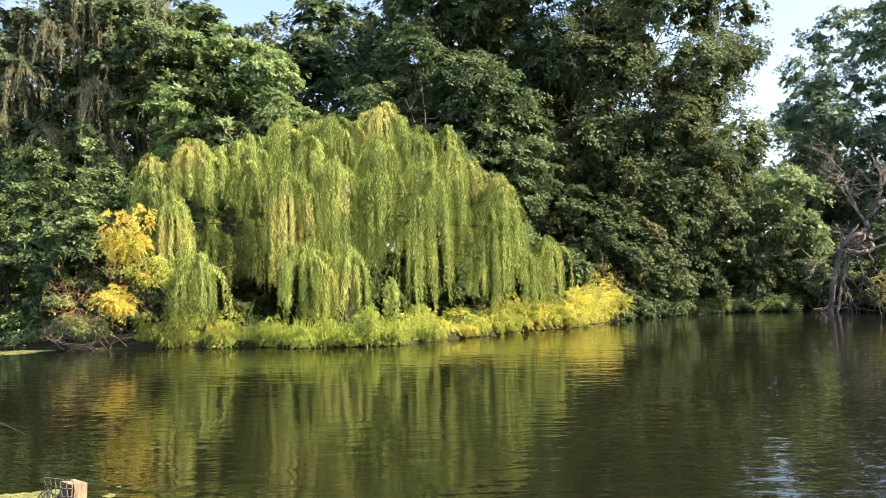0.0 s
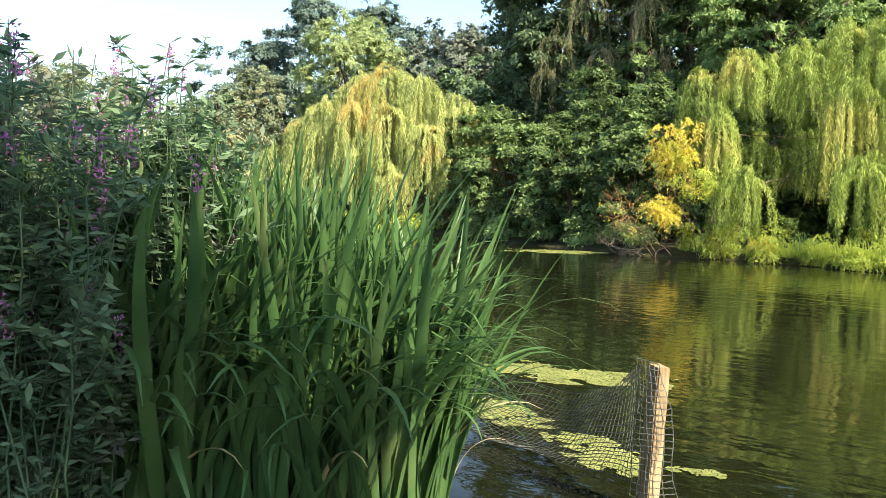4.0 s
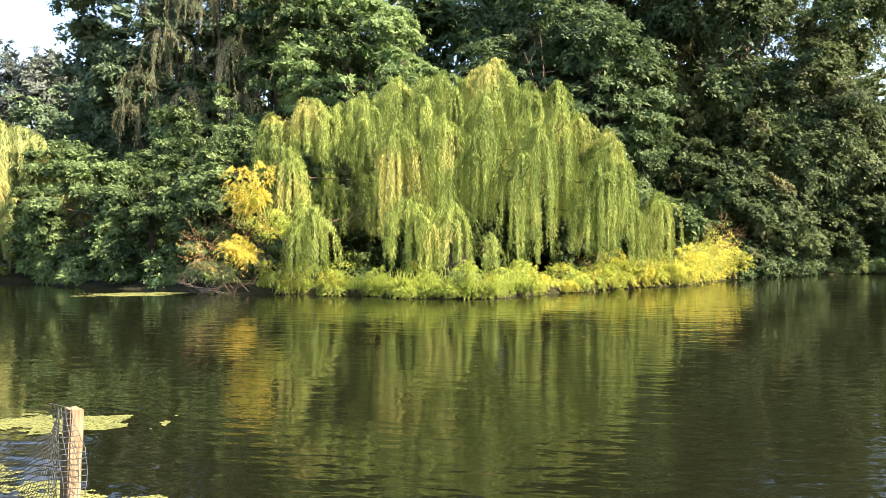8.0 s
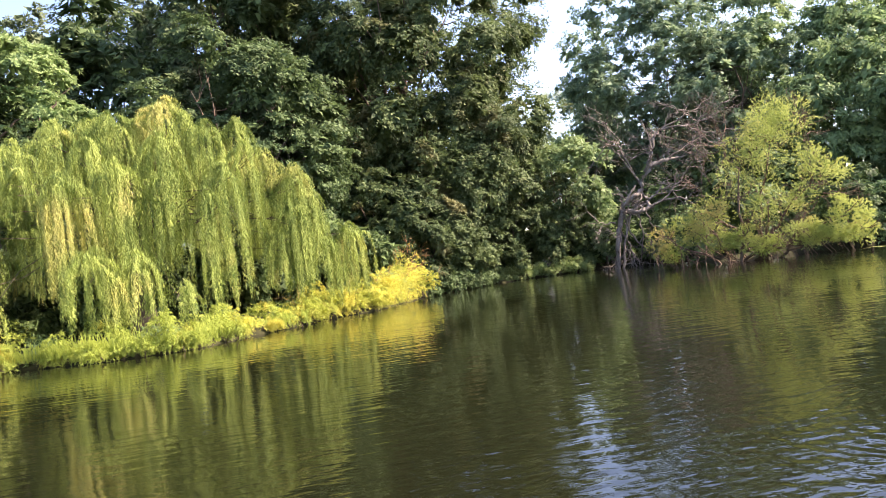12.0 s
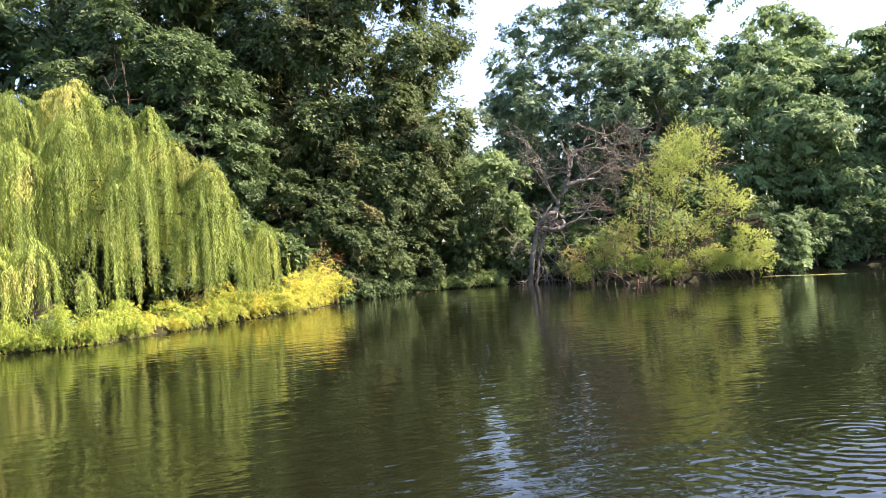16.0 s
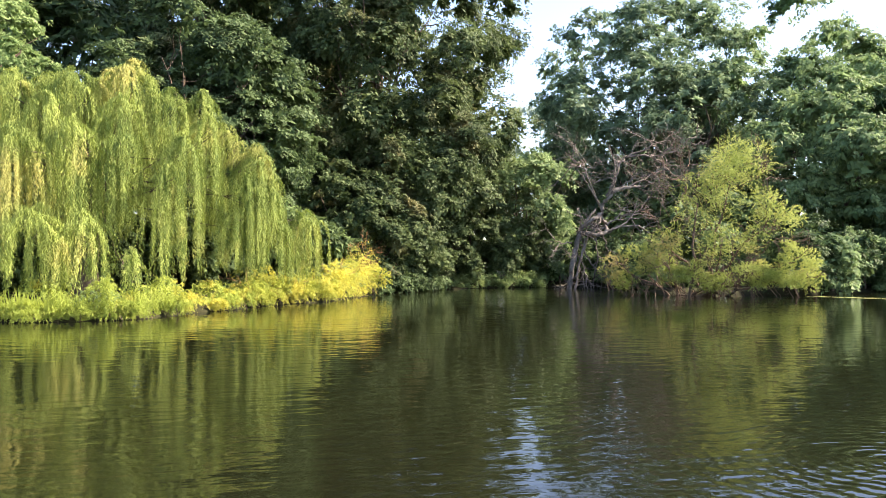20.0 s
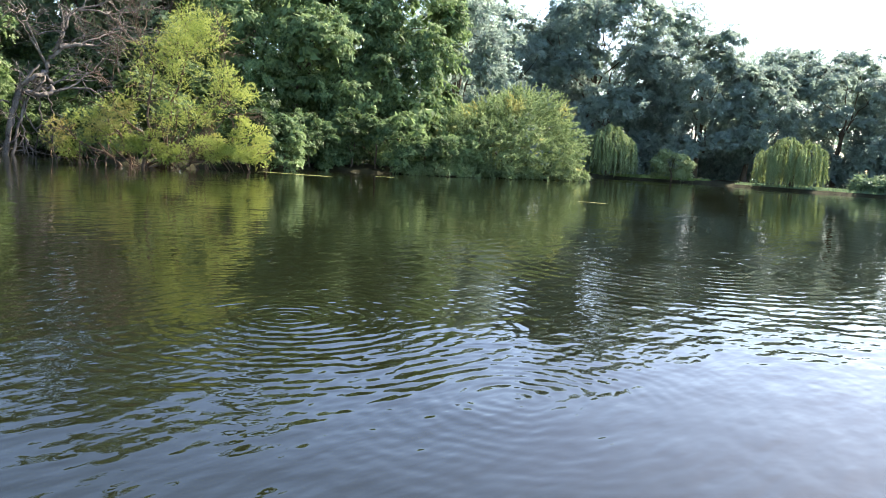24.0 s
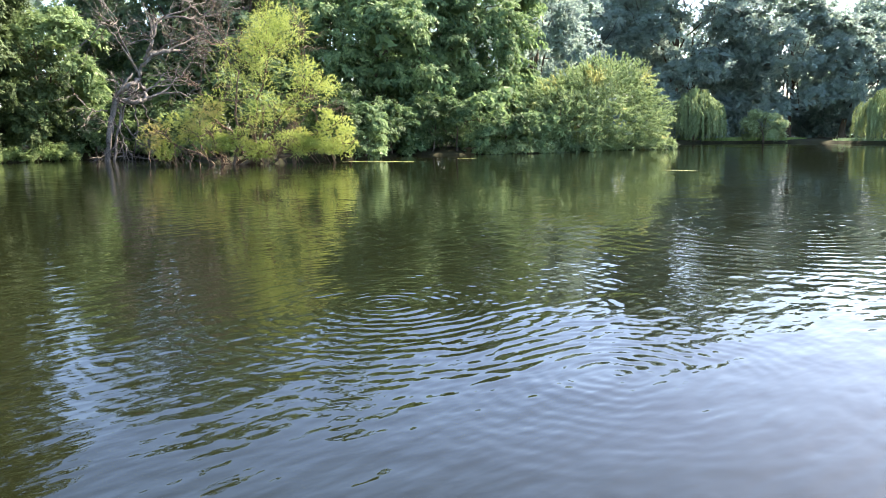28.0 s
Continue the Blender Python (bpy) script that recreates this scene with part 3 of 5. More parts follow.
# ---- the large weeping willow on the bank ----
HIGH = ((-3.5, 36.0, 10.4, 1.4, 6.0), (-5.6, 36.0, 10.0, 1.5, 5.6), (-7.7, 35.5, 9.5, 1.35, 5.8), (-1.8, 36.0, 9.3, 1.2, 5.2), (-0.5, 36.5, 9.4, 0.8, 5.6), (1.8, 36.0, 7.0, 1.2, 1.4),
        (0.4, 37.0, 8.1, 0.95, 4.0), (-9.2, 34.0, 8.6, 1.1, 5.8), (-11.0, 33.0, 8.3, 1.4, 5.2), (-12.7, 32.5, 7.6, 0.9, 4.4), (-10.0, 33.5, 8.1, 0.95, 5.6), (-4.4, 37.4, 10.1, 1.3, 6.4), (-6.8, 37.2, 9.8, 1.3, 6.2))
MIDDLE = ((-11.5, 31.0, 5.9, 0.85, 2.0), (-7.0, 31.5, 6.9, 1.0, 1.6), (-5.1, 32.5, 7.3, 0.95, 1.0), (-3.6, 33.2, 7.0, 0.85, 2.6), (-1.2, 33.0, 6.9, 0.85, 0.7), (-1.9, 32.2, 5.7, 0.55, 0.5),
          (1.4, 35.0, 5.3, 0.8, 0.9), (2.4, 36.0, 5.6, 0.7, 2.6), (-6.2, 33.6, 8.4, 0.9, 5.4), (-3.6, 34.4, 8.6, 1.0, 5.2), (-8.7, 32.6, 7.3, 0.7, 5.0), (-0.3, 34.4, 8.0, 0.7, 3.4))
LOWER = ((-9.8, 29.2, 3.4, 1.0, 0.6), (-6.0, 29.7, 3.7, 1.1, 0.7), (-4.4, 30.2, 3.6, 0.9, 0.8), (4.1, 37.4, 4.3, 1.0, 0.6), (2.6, 36.0, 4.0, 0.9, 0.6), (-2.8, 29.7, 2.2, 0.55, 0.8), (-11.0, 28.9, 0.9, 0.36, 0.3), (0.9, 34.5, 4.2, 0.55, 1.4))
INNER = ((-9.2, 35.4, 5.6, 1.0, 2.0), (-10.8, 34.4, 5.0, 1.1, 2.2), (-4.4, 35.6, 6.4, 1.2, 2.6), (-3.5, 38.6, 6.4, 1.4, 3.4), (0.4, 38.8, 6.0, 1.0, 2.6), (-13.2, 33.6, 5.8, 0.7, 3.0), (-6.5, 39.0, 8.8, 1.6, 4.2), (-2.5, 39.8, 8.6, 1.6, 4.2), (-9.8, 37.2, 7.4, 1.4, 4.2), (1.8, 40.0, 6.6, 1.4, 2.2))
weeping(11, "weeping_willow", "large weeping willow, yellow-green curtains of shoots hanging to the bank", (-5.2, 37.8), HIGH + MIDDLE + LOWER + INNER, WILLOW, 6.5, per=25, step=0.036, length=0.13, half=0.0125, tuft=7, splay=0.38, ragged=0.34)

# ---- the golden willow across the bay ----
LW = ((-33.6, 36.4, 9.9, 2.0, 4.0), (-35.6, 36.2, 9.4, 1.8, 3.6), (-31.4, 36.8, 9.2, 1.8, 3.6), (-37.6, 35.6, 8.2, 1.7, 2.6), (-29.4, 37.4, 8.0, 1.6, 2.6), (-39.4, 35.2, 6.8, 1.6, 1.6), (-27.6, 38.0, 6.6, 1.4, 1.2),
      (-34.6, 34.4, 7.6, 1.5, 2.0), (-32.2, 34.8, 7.4, 1.5, 2.2), (-36.8, 34.4, 6.2, 1.4, 1.2), (-30.2, 35.8, 6.4, 1.5, 1.0), (-33.4, 33.8, 5.4, 1.4, 0.8), (-41.0, 34.2, 5.2, 1.4, 0.6), (-26.4, 38.4, 5.0, 1.1, 0.5), (-28.6, 36.4, 4.6, 1.2, 0.5),
      (-38.6, 34.0, 4.6, 1.3, 0.6), (-35.4, 33.4, 3.8, 1.1, 0.5), (-31.4, 34.0, 4.0, 1.2, 0.5), (-42.4, 33.6, 3.6, 1.2, 0.4), (-34.0, 38.4, 9.0, 2.0, 3.0), (-30.4, 38.8, 7.6, 1.7, 2.0), (-37.6, 37.6, 7.4, 1.7, 2.0))
weeping(12, "weeping_willow", "weeping willow with golden-yellow top across the bay", (-33.2, 36.6), [(x + 0.9, y, z, r, low) for x, y, z, r, low in LW], WILLOW_GOLD, 6.0, per=20, step=0.06, length=0.2, half=0.02, tuft=6, splay=0.36, ragged=0.4)

# ---- woods behind, from left to right ----
broadleaf(20, "cedar_tree", "tall dark blue-green cedar with flat tiers", (-69.6, 71.7), 23, 6, 27.2, CEDAR, 66000, 0.38, 0.11, tier=2.4, boughs=80, bough=0.2, gaps=0.0)
broadleaf(21, "cedar_tree", "lower dark cedar beside the taller one", (-79, 66), 19, 2, 21, CEDAR, 40000, 0.38, 0.11, tier=2.2, boughs=60, bough=0.2, gaps=0.0)
broadleaf(22, "pale_willow", "pale green leafy willow standing behind the golden one", (-52.5, 54), 9.8, 4, 18.8, WILLOW_FAR, 60000, 0.26, 0.055, boughs=90, bough=0.2, gaps=0.0, inner=0.25)
broadleaf(23, "copper_tree", "dull purple-grey leafy tree far behind", (-56, 74.6), 15, 3, 22, PURPLE, 60000, 0.36, 0.13, boughs=110, bough=0.18, gaps=0.0, inner=0.3)
broadleaf(83, "far_tree", "dull green tree filling the skyline far behind", (-48, 84), 19, 1, 22, MIDLEAF, 34000, 0.42, 0.15, boughs=70, bough=0.2, gaps=0.0)
broadleaf(96, "far_tree", "dull hazy tree far behind the bay", (-63, 86), 22, 1, 22, MIDLEAF, 26000, 0.4, 0.14, boughs=70, bough=0.2, gaps=0.0, inner=0.3)
broadleaf(97, "far_tree", "dull hazy tree closing the skyline of the bay", (-48, 72), 13, 1, 18, MIDLEAF, 26000, 0.36, 0.12, boughs=60, bough=0.2, gaps=0.0, inner=0.3)
broadleaf(24, "hedgerow_tree", "rounded dusty green tree by the far bank", (-62, 52), 13, 0.5, 14, DUSTY, 32000, 0.32, 0.10)
broadleaf(25, "hedgerow_tree", "broad dusty green tree by the far bank", (-54, 40), 13, 0.2, 8.0, DUSTY, 30000, 0.30, 0.09)
broadleaf(26, "hedgerow_tree", "wide dark tree behind the reeds", (-70, 38), 18, 0.3, 12, DUSTY, 28000, 0.36, 0.11)
broadleaf(27, "yew_tree", "tall dense dark green tree in flat layers", (-27.2, 50.5), 12, 1.5, 27, YEW, 105000, 0.28, 0.095, tier=1.5, boughs=100, bough=0.19, inner=0.3, gaps=0.0)
broadleaf(28, "maple_tree", "dark green maple crowding the bank", (-19, 50), 12, 1.5, 23, MAPLE, 85000, 0.27, 0.095, tier=1.3, boughs=80, bough=0.22, inner=0.3, gaps=0.0)
BI = ((-26.1, 44.6, 12.6, 1.49, 8.5), (-23.1, 46, 18, 1.84, 12.5), (-20.8, 46.5, 20, 1.72, 14.5), (-18.7, 46.2, 17.5, 1.61, 12.5), (-24.4, 45.4, 15.5, 1.49, 10), (-20.2, 45.4, 14.5, 1.61, 9.5), (-22.3, 46.5, 22.5, 1.61, 16), (-26.8, 45.0, 10.5, 1.15, 7), (-25.3, 45.4, 18.5, 1.38, 14), (-16.6, 46.6, 15.0, 1.49, 9), (-17.2, 46.4, 19.5, 1.49, 15), (-22.9, 44.8, 11.5, 1.38, 7.6), (-19.3, 44.8, 11.2, 1.38, 7.4))
weeping(29, "weeping_birch", "drooping olive-brown birch with thin hanging twigs", (-22, 46.5), BI, BIRCH, 17, per=9, step=0.06, length=0.14, half=0.018, tuft=5, trunk=0.28, ragged=0.8, sway=0.3)
for k, (x, y, w, h) in enumerate(((-23.2, 35.4, 6.0, 6.4), (-19.2, 34.2, 5.6, 6.0), (-26.0, 38.0, 6, 7.5), (-16.2, 33.6, 5.2, 6.6), (-13.4, 36.5, 6, 8), (-19.5, 40.5, 7, 10))):
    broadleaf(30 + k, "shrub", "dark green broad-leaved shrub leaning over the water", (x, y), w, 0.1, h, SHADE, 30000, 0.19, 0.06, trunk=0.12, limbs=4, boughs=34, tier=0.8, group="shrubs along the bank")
broadleaf(40, "ash_tree", "light green feathery ash tree behind the willow", (-13.2, 47.5), 9.5, 7.5, 17.4, ASH, 60000, 0.22, 0.06, tier=1.0, boughs=60, bough=0.2, gaps=0.25)
for k, (x, y, h) in enumerate(((-13, 74, 30), (-8, 77, 32), (-3, 76, 33), (2, 79, 31), (-20, 70, 27), (-28, 66, 29))):
    broadleaf(41 + k, "poplar_tree", "tall grey-green poplar with bare lower trunk", (x, y), 9.5, 8, h, POPLAR, 18000, 0.36, 0.13, boughs=44, bough=0.26, gaps=0.2, trunk=0.35, group="poplars behind the pond")
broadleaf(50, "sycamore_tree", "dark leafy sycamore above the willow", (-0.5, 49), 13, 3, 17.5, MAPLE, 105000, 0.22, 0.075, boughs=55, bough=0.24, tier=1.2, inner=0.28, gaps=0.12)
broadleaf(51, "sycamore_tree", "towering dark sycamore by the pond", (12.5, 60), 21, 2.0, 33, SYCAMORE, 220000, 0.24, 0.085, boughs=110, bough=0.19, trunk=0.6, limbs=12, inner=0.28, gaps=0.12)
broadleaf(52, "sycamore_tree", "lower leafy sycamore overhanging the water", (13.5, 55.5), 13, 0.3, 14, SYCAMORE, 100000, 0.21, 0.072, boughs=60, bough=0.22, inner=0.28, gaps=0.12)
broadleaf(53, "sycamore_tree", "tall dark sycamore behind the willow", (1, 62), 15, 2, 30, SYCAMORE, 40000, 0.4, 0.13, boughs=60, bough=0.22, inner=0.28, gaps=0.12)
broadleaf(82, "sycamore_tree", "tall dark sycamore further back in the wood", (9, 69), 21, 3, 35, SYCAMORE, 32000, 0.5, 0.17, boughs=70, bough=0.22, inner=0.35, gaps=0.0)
broadleaf(54, "elder_bush", "light green leafy bush at the bank", (23.2, 57.5), 8.5, 0.2, 11, ELDER, 34000, 0.24, 0.08, trunk=0.15, boughs=36)
broadleaf(55, "far_tree", "large soft green tree beyond the bank", (46, 76), 24, 2, 31, MIDLEAF, 95000, 0.36, 0.12, boughs=170, bough=0.15, gaps=0.15)
broadleaf(56, "far_tree", "dark green tree filling the gap", (31, 70), 13, 1, 11.5, CHESTNUT, 30000, 0.36, 0.12, boughs=45)
broadleaf(88, "far_tree", "green tree behind the dead tree", (39.0, 68), 16, 1, 22, MIDLEAF, 46000, 0.36, 0.11, boughs=90, bough=0.18)
broadleaf(89, "far_tree", "green tree behind the sallow bush", (42.5, 60), 13, 1, 20, MIDLEAF, 42000, 0.34, 0.11, boughs=90, bough=0.18)
broadleaf(57, "chestnut_tree", "broad horse chestnut with drooping leaf fans", (46.8, 49.5), 17, 0.4, 15.5, CHESTNUT, 80000, 0.34, 0.105, boughs=100, bough=0.2, tier=0.8, droop=0.7, inner=0.2, gaps=0.15)
broadleaf(87, "chestnut_tree", "taller horse chestnut standing further back", (52.5, 61), 18, 1, 26, CHESTNUT, 80000, 0.36, 0.11, boughs=80, bough=0.2, tier=0.8, droop=0.7, inner=0.2, gaps=0.15)
broadleaf(58, "chestnut_tree", "horse chestnut leaning out over the water", (54.5, 46.5), 14, 0.4, 19, CHESTNUT, 85000, 0.34, 0.105, boughs=80, bough=0.21, tier=0.8, droop=0.7, inner=0.2, gaps=0.15)
broadleaf(59, "far_tree", "green tree paled by painted haze behind the round willow bush", (69, 50), 15, 1, 20, FARLEAF_HAZED, 36000, 0.26, 0.09, boughs=45, inner=0.3, gaps=0.0)


def dome_bush(seed, name, label, at, radii, height, material, shoots, per, length, half):
    """A bush whose fine upright shoots make one closed dome down to the water."""
    rng = np.random.default_rng(seed)
    at = np.array([at[0], at[1], 0.1])
    root = thing(name, at, label, "bush")
    d = sphere(rng, shoots)
    d[:, 2] = np.abs(d[:, 2])
    d = d / ((np.abs(d) ** 2.7).sum(1, keepdims=True)) ** (1 / 2.7)
    lump = 1 + 0.10 * waves(rng, d * radii, radii[0] * 0.7)[:, None] + 0.05 * waves(rng, d * radii, radii[0] * 0.25)[:, None]
    base = d * np.array([radii[0], radii[1], height]) * lump * rng.uniform(0.66, 0.93, (shoots, 1))
    vs = []
    for k in range(0, shoots, 40):
        tuft = base[k:k + 40]
        way = unit(d[k:k + 40] * [1, 1, 0.6] + [0, 0, 0.35] + 0.5 * rng.normal(size=tuft.shape))
        i = np.repeat(np.arange(len(tuft)), per)
        u = rng.random(len(i))
        reach = rng.uniform(0.5, 1.3, len(tuft))[i]
        p = tuft[i] + way[i] * (u * reach)[:, None] - np.c_[np.zeros((len(i), 2)), 0.25 * reach * u ** 2]
        axis = unit(way[i] + 0.7 * rng.normal(size=p.shape))
        normal = unit(d[k:k + 40][i] + [0, 0, 0.4] + 0.5 * rng.normal(size=p.shape))
        size = rng.uniform(0.6, 1.3, len(i))
        keep = p[:, 2] > 0.0
        vs.append(leaf_quads(p[keep], axis[keep], normal[keep], length * size[keep], half * size[keep])[0])
    v = np.concatenate(vs)
    tagged(link("foliage", mesh_of("foliage", v, np.arange(len(v)).reshape(-1, 3)), material, root), kind="stuff")
    for _ in range(9):
        e = sphere(rng, 1)[0]
        e[2] = abs(e[2])
        v, q = tubes([(bent(rng, (0, 0, -0.3), e * np.array([radii[0], radii[1], height]) * 0.75, 8, 0.08), np.linspace(0.16, 0.03, 8))], 6)
        link("stem", mesh_of("stem", v, q), BARK, root, smooth=True)


dome_bush(60, "willow_bush", "big round grey-green willow bush at the water", (62.2, 37.4), (7.6, 5.4, 7.6), 7.9, ROUNDLEAF, 3000, 28, 0.23, 0.046)
dome_bush(84, "willow_bush", "lower grey-green willow bush hanging to the water", (56.4, 37.6), (4.6, 4.0, 5.2), 5.2, ROUNDLEAF, 1000, 28, 0.23, 0.046)
# haze over the far shore lies in the leaf colour of these trees
broadleaf(61, "far_tree", "tall hazy tree on the far shore", (108, 50), 24, 1, 28, FARLEAF_HAZED, 63000, 0.36, 0.12, boughs=50, inner=0.3, gaps=0.0)
broadleaf(62, "far_tree", "hazy tree on the far shore", (92, 60), 20, 1, 24, FARLEAF_HAZED, 39000, 0.36, 0.12, boughs=40, inner=0.3, gaps=0.0)
broadleaf(63, "far_tree", "low hazy tree at the end of the pond", (131, 34), 20, 1, 21, FARLEAF_HAZED, 36000, 0.36, 0.12, boughs=40, inner=0.3, gaps=0.0)
broadleaf(64, "far_tree", "low hazy tree at the end of the pond", (134, 12), 22, 1, 20, FARLEAF_HAZED, 30000, 0.40, 0.13, boughs=40, inner=0.3, gaps=0.0)
broadleaf(85, "far_tree", "tall hazy tree beyond the small willow", (101, 49), 19, 1, 31, FARLEAF_HAZED, 51000, 0.33, 0.12, boughs=50, inner=0.3, gaps=0.0)
broadleaf(95, "far_tree", "hazy round tree behind the far lawn", (109, 37), 15, 0.4, 20, FARLEAF_HAZED, 39000, 0.33, 0.12, boughs=60, inner=0.35, gaps=0.0)
broadleaf(86, "far_tree", "hazy tree by the far path", (112, 31), 13, 0.6, 17, FARLEAF_HAZED, 30000, 0.33, 0.12, boughs=40, inner=0.3, gaps=0.0)
broadleaf(68, "far_tree", "hazy tree at the end of the pond", (120, 44), 16, 1, 23, FARLEAF_HAZED, 36000, 0.36, 0.12, boughs=40, inner=0.3, gaps=0.0)
broadleaf(69, "far_tree", "hazy tree at the end of the pond", (124, 22), 15, 1, 20, FARLEAF_HAZED, 36000, 0.36, 0.12, boughs=40, inner=0.3, gaps=0.0)
for k, (x, y, w, h) in enumerate(((10.6, 50.8, 7.0, 9.0), (14.8, 54.2, 7.5, 10.5), (18.6, 55.6, 7.0, 9.5), (8.0, 49.0, 6.0, 8.0), (21.6, 56.2, 6.0, 7.5), (9.8, 47.0, 3.6, 4.6), (11.4, 48.8, 4.4, 6.0), (13.4, 51.0, 4.4, 5.4), (16.0, 53.0, 4.0, 4.6))):
    broadleaf(90 + k, "sycamore_shrub", "leafy sycamore growth hanging down to the water", (x, y), w, 0.1, h, SYCAMORE, 22000, 0.2, 0.07, trunk=0.14, limbs=4, boughs=34, bough=0.27, group="sycamore growth along the bank")
FW = ((89.7, 41, 6.4, 1.9, 0.4), (92, 41, 5.8, 1.7, 0.4), (87.6, 41.5, 5.4, 1.6, 0.4), (90, 39.6, 5.2, 1.6, 0.3), (88.4, 40.0, 4.4, 1.3, 0.3), (91.6, 39.4, 4.6, 1.3, 0.3))
weeping(65, "weeping_willow", "small weeping willow on the far shore", (90, 41), FW, WILLOW_FAR, 4, per=14, step=0.12, length=0.3, half=0.05, trunk=0.25, tuft=6, ragged=0.3)
broadleaf(66, "round_bush", "rounded grey-green bush on the far shore", (93, 34.4), 4.6, 0.2, 3.7, WILLOW_FAR, 9000, 0.32, 0.06, trunk=0.1, boughs=24, limbs=3)
FR = ((96.5, 22.5, 6.0, 1.9, 0.4), (98, 20.4, 5.6, 1.8, 0.4), (95.8, 24.2, 4.8, 1.5, 0.3), (96, 20.8, 4.6, 1.5, 0.3), (97.4, 23.6, 5.2, 1.5, 0.3))
weeping(67, "weeping_willow", "small weeping willow at the end of the pond", (97, 22), FR, WILLOW_FAR, 4, per=14, step=0.12, length=0.3, half=0.05, trunk=0.25, tuft=6, ragged=0.3)


# ---- undergrowth and woods that close the place ----
def wood(seed, label, line, step, depth, height, material, leaves, length):
    """A belt of undergrowth or distant wood: uneven rounded masses along a line."""
    rng = np.random.default_rng(seed)
    pts = np.array(line, float)
    total = np.concatenate([[0], np.cumsum(np.hypot(*np.diff(pts, axis=0).T))])
    vs, qs, base = [], [], 0
    for s in np.arange(0, total[-1], step):
        x, y = np.interp(s, total, pts[:, 0]) + rng.normal() * depth * 0.2, np.interp(s, total, pts[:, 1]) + rng.normal() * depth * 0.2
        h = height * rng.uniform(0.7, 1.15)
        v, q = crown_leaves(rng, (x, y, h * 0.45), (step * 0.75, depth * 0.5, h * 0.55), leaves, length, length * 0.3, boughs=24, bough=0.34, skirt=True, gaps=0.1, inner=0.35)
        vs.append(v); qs.append(q + base); base += len(v)
    ob = link("woodland", mesh_of("woodland", np.concatenate(vs), np.concatenate(qs)), material)
    tagged(ob, label, "woodland", kind="stuff")


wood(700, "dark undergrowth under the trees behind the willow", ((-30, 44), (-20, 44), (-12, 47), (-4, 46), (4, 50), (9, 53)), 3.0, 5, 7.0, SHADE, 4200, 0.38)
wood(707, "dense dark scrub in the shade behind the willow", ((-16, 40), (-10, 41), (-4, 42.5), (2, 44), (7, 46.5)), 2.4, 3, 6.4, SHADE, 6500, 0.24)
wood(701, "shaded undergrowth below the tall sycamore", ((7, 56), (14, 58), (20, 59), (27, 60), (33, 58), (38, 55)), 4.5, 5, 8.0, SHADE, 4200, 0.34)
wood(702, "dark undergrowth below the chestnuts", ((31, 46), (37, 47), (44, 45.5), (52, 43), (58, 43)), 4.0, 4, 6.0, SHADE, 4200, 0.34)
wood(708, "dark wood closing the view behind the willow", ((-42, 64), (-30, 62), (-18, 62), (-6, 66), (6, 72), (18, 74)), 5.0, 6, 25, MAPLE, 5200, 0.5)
# the next three belts carry their haze in the pale leaf colour
wood(703, "wooded slope beyond the bay", ((-120, 30), (-95, 60), (-70, 88), (-40, 92), (-10, 95), (25, 95)), 9, 9, 19, FARLEAF_HAZED, 3000, 0.66)
wood(704, "hazy woodland at the far end of the pond", ((25, 98), (60, 90), (80, 66), (100, 62), (122, 52), (138, 40), (142, 20), (142, -10)), 7, 8, 22, FARLEAF_HAZED, 3400, 0.66)
wood(705, "hedge along the far path", ((76, 52), (84, 50), (98, 45), (112, 40), (122, 30), (126, 12)), 4, 5, 8.0, FARLEAF_HAZED, 2600, 0.48)
wood(709, "bushes at the waterline of the far end", ((100, 15), (102, 6), (104, -8)), 3, 3.4, 2.6, MIDLEAF, 1600, 0.3)
wood(706, "low scrub along the far bank of the bay", ((-62, 34), (-52, 33.5), (-46, 33.6), (-40, 35.5), (-36, 38), (-28, 39)), 3, 4, 3.6, DUSTY, 2600, 0.3)


# ---- unseen tree, added behind the path only to shade the reeds and herbs ----
broadleaf(710, "shade_tree", "unseen leafy tree added behind the path to shade the reeds", (3.4, -2.1), 6.6, 6.0, 11.0, MAPLE, 18000, 0.3, 0.09, boughs=40, gaps=0.1, trunk=0.25)


def lawn(seed, x, y, n, label, material):
    rng = np.random.default_rng(seed)
    p = np.c_[rng.uniform(*x, n), rng.uniform(*y, n), np.full(n, 0.28)]
    p = p[shore_distance(p[:, :2]) > 0.3]
    n = len(p)
    v, q = leaf_quads(p, unit(np.c_[rng.normal(size=(n, 2)) * 0.5, np.ones(n)]), sphere(rng, n), rng.uniform(0.15, 0.4, n), rng.uniform(0.04, 0.08, n))
    tagged(link("lawn", mesh_of("lawn", v, q), material), label, "grass", kind="stuff")


lawn(720, (90, 104), (33, 45), 9000, "bright mown grass beyond the pond", LAWN)
lawn(721, (94, 106), (-4, 28), 14000, "dull green grass at the end of the pond", MIDLEAF)


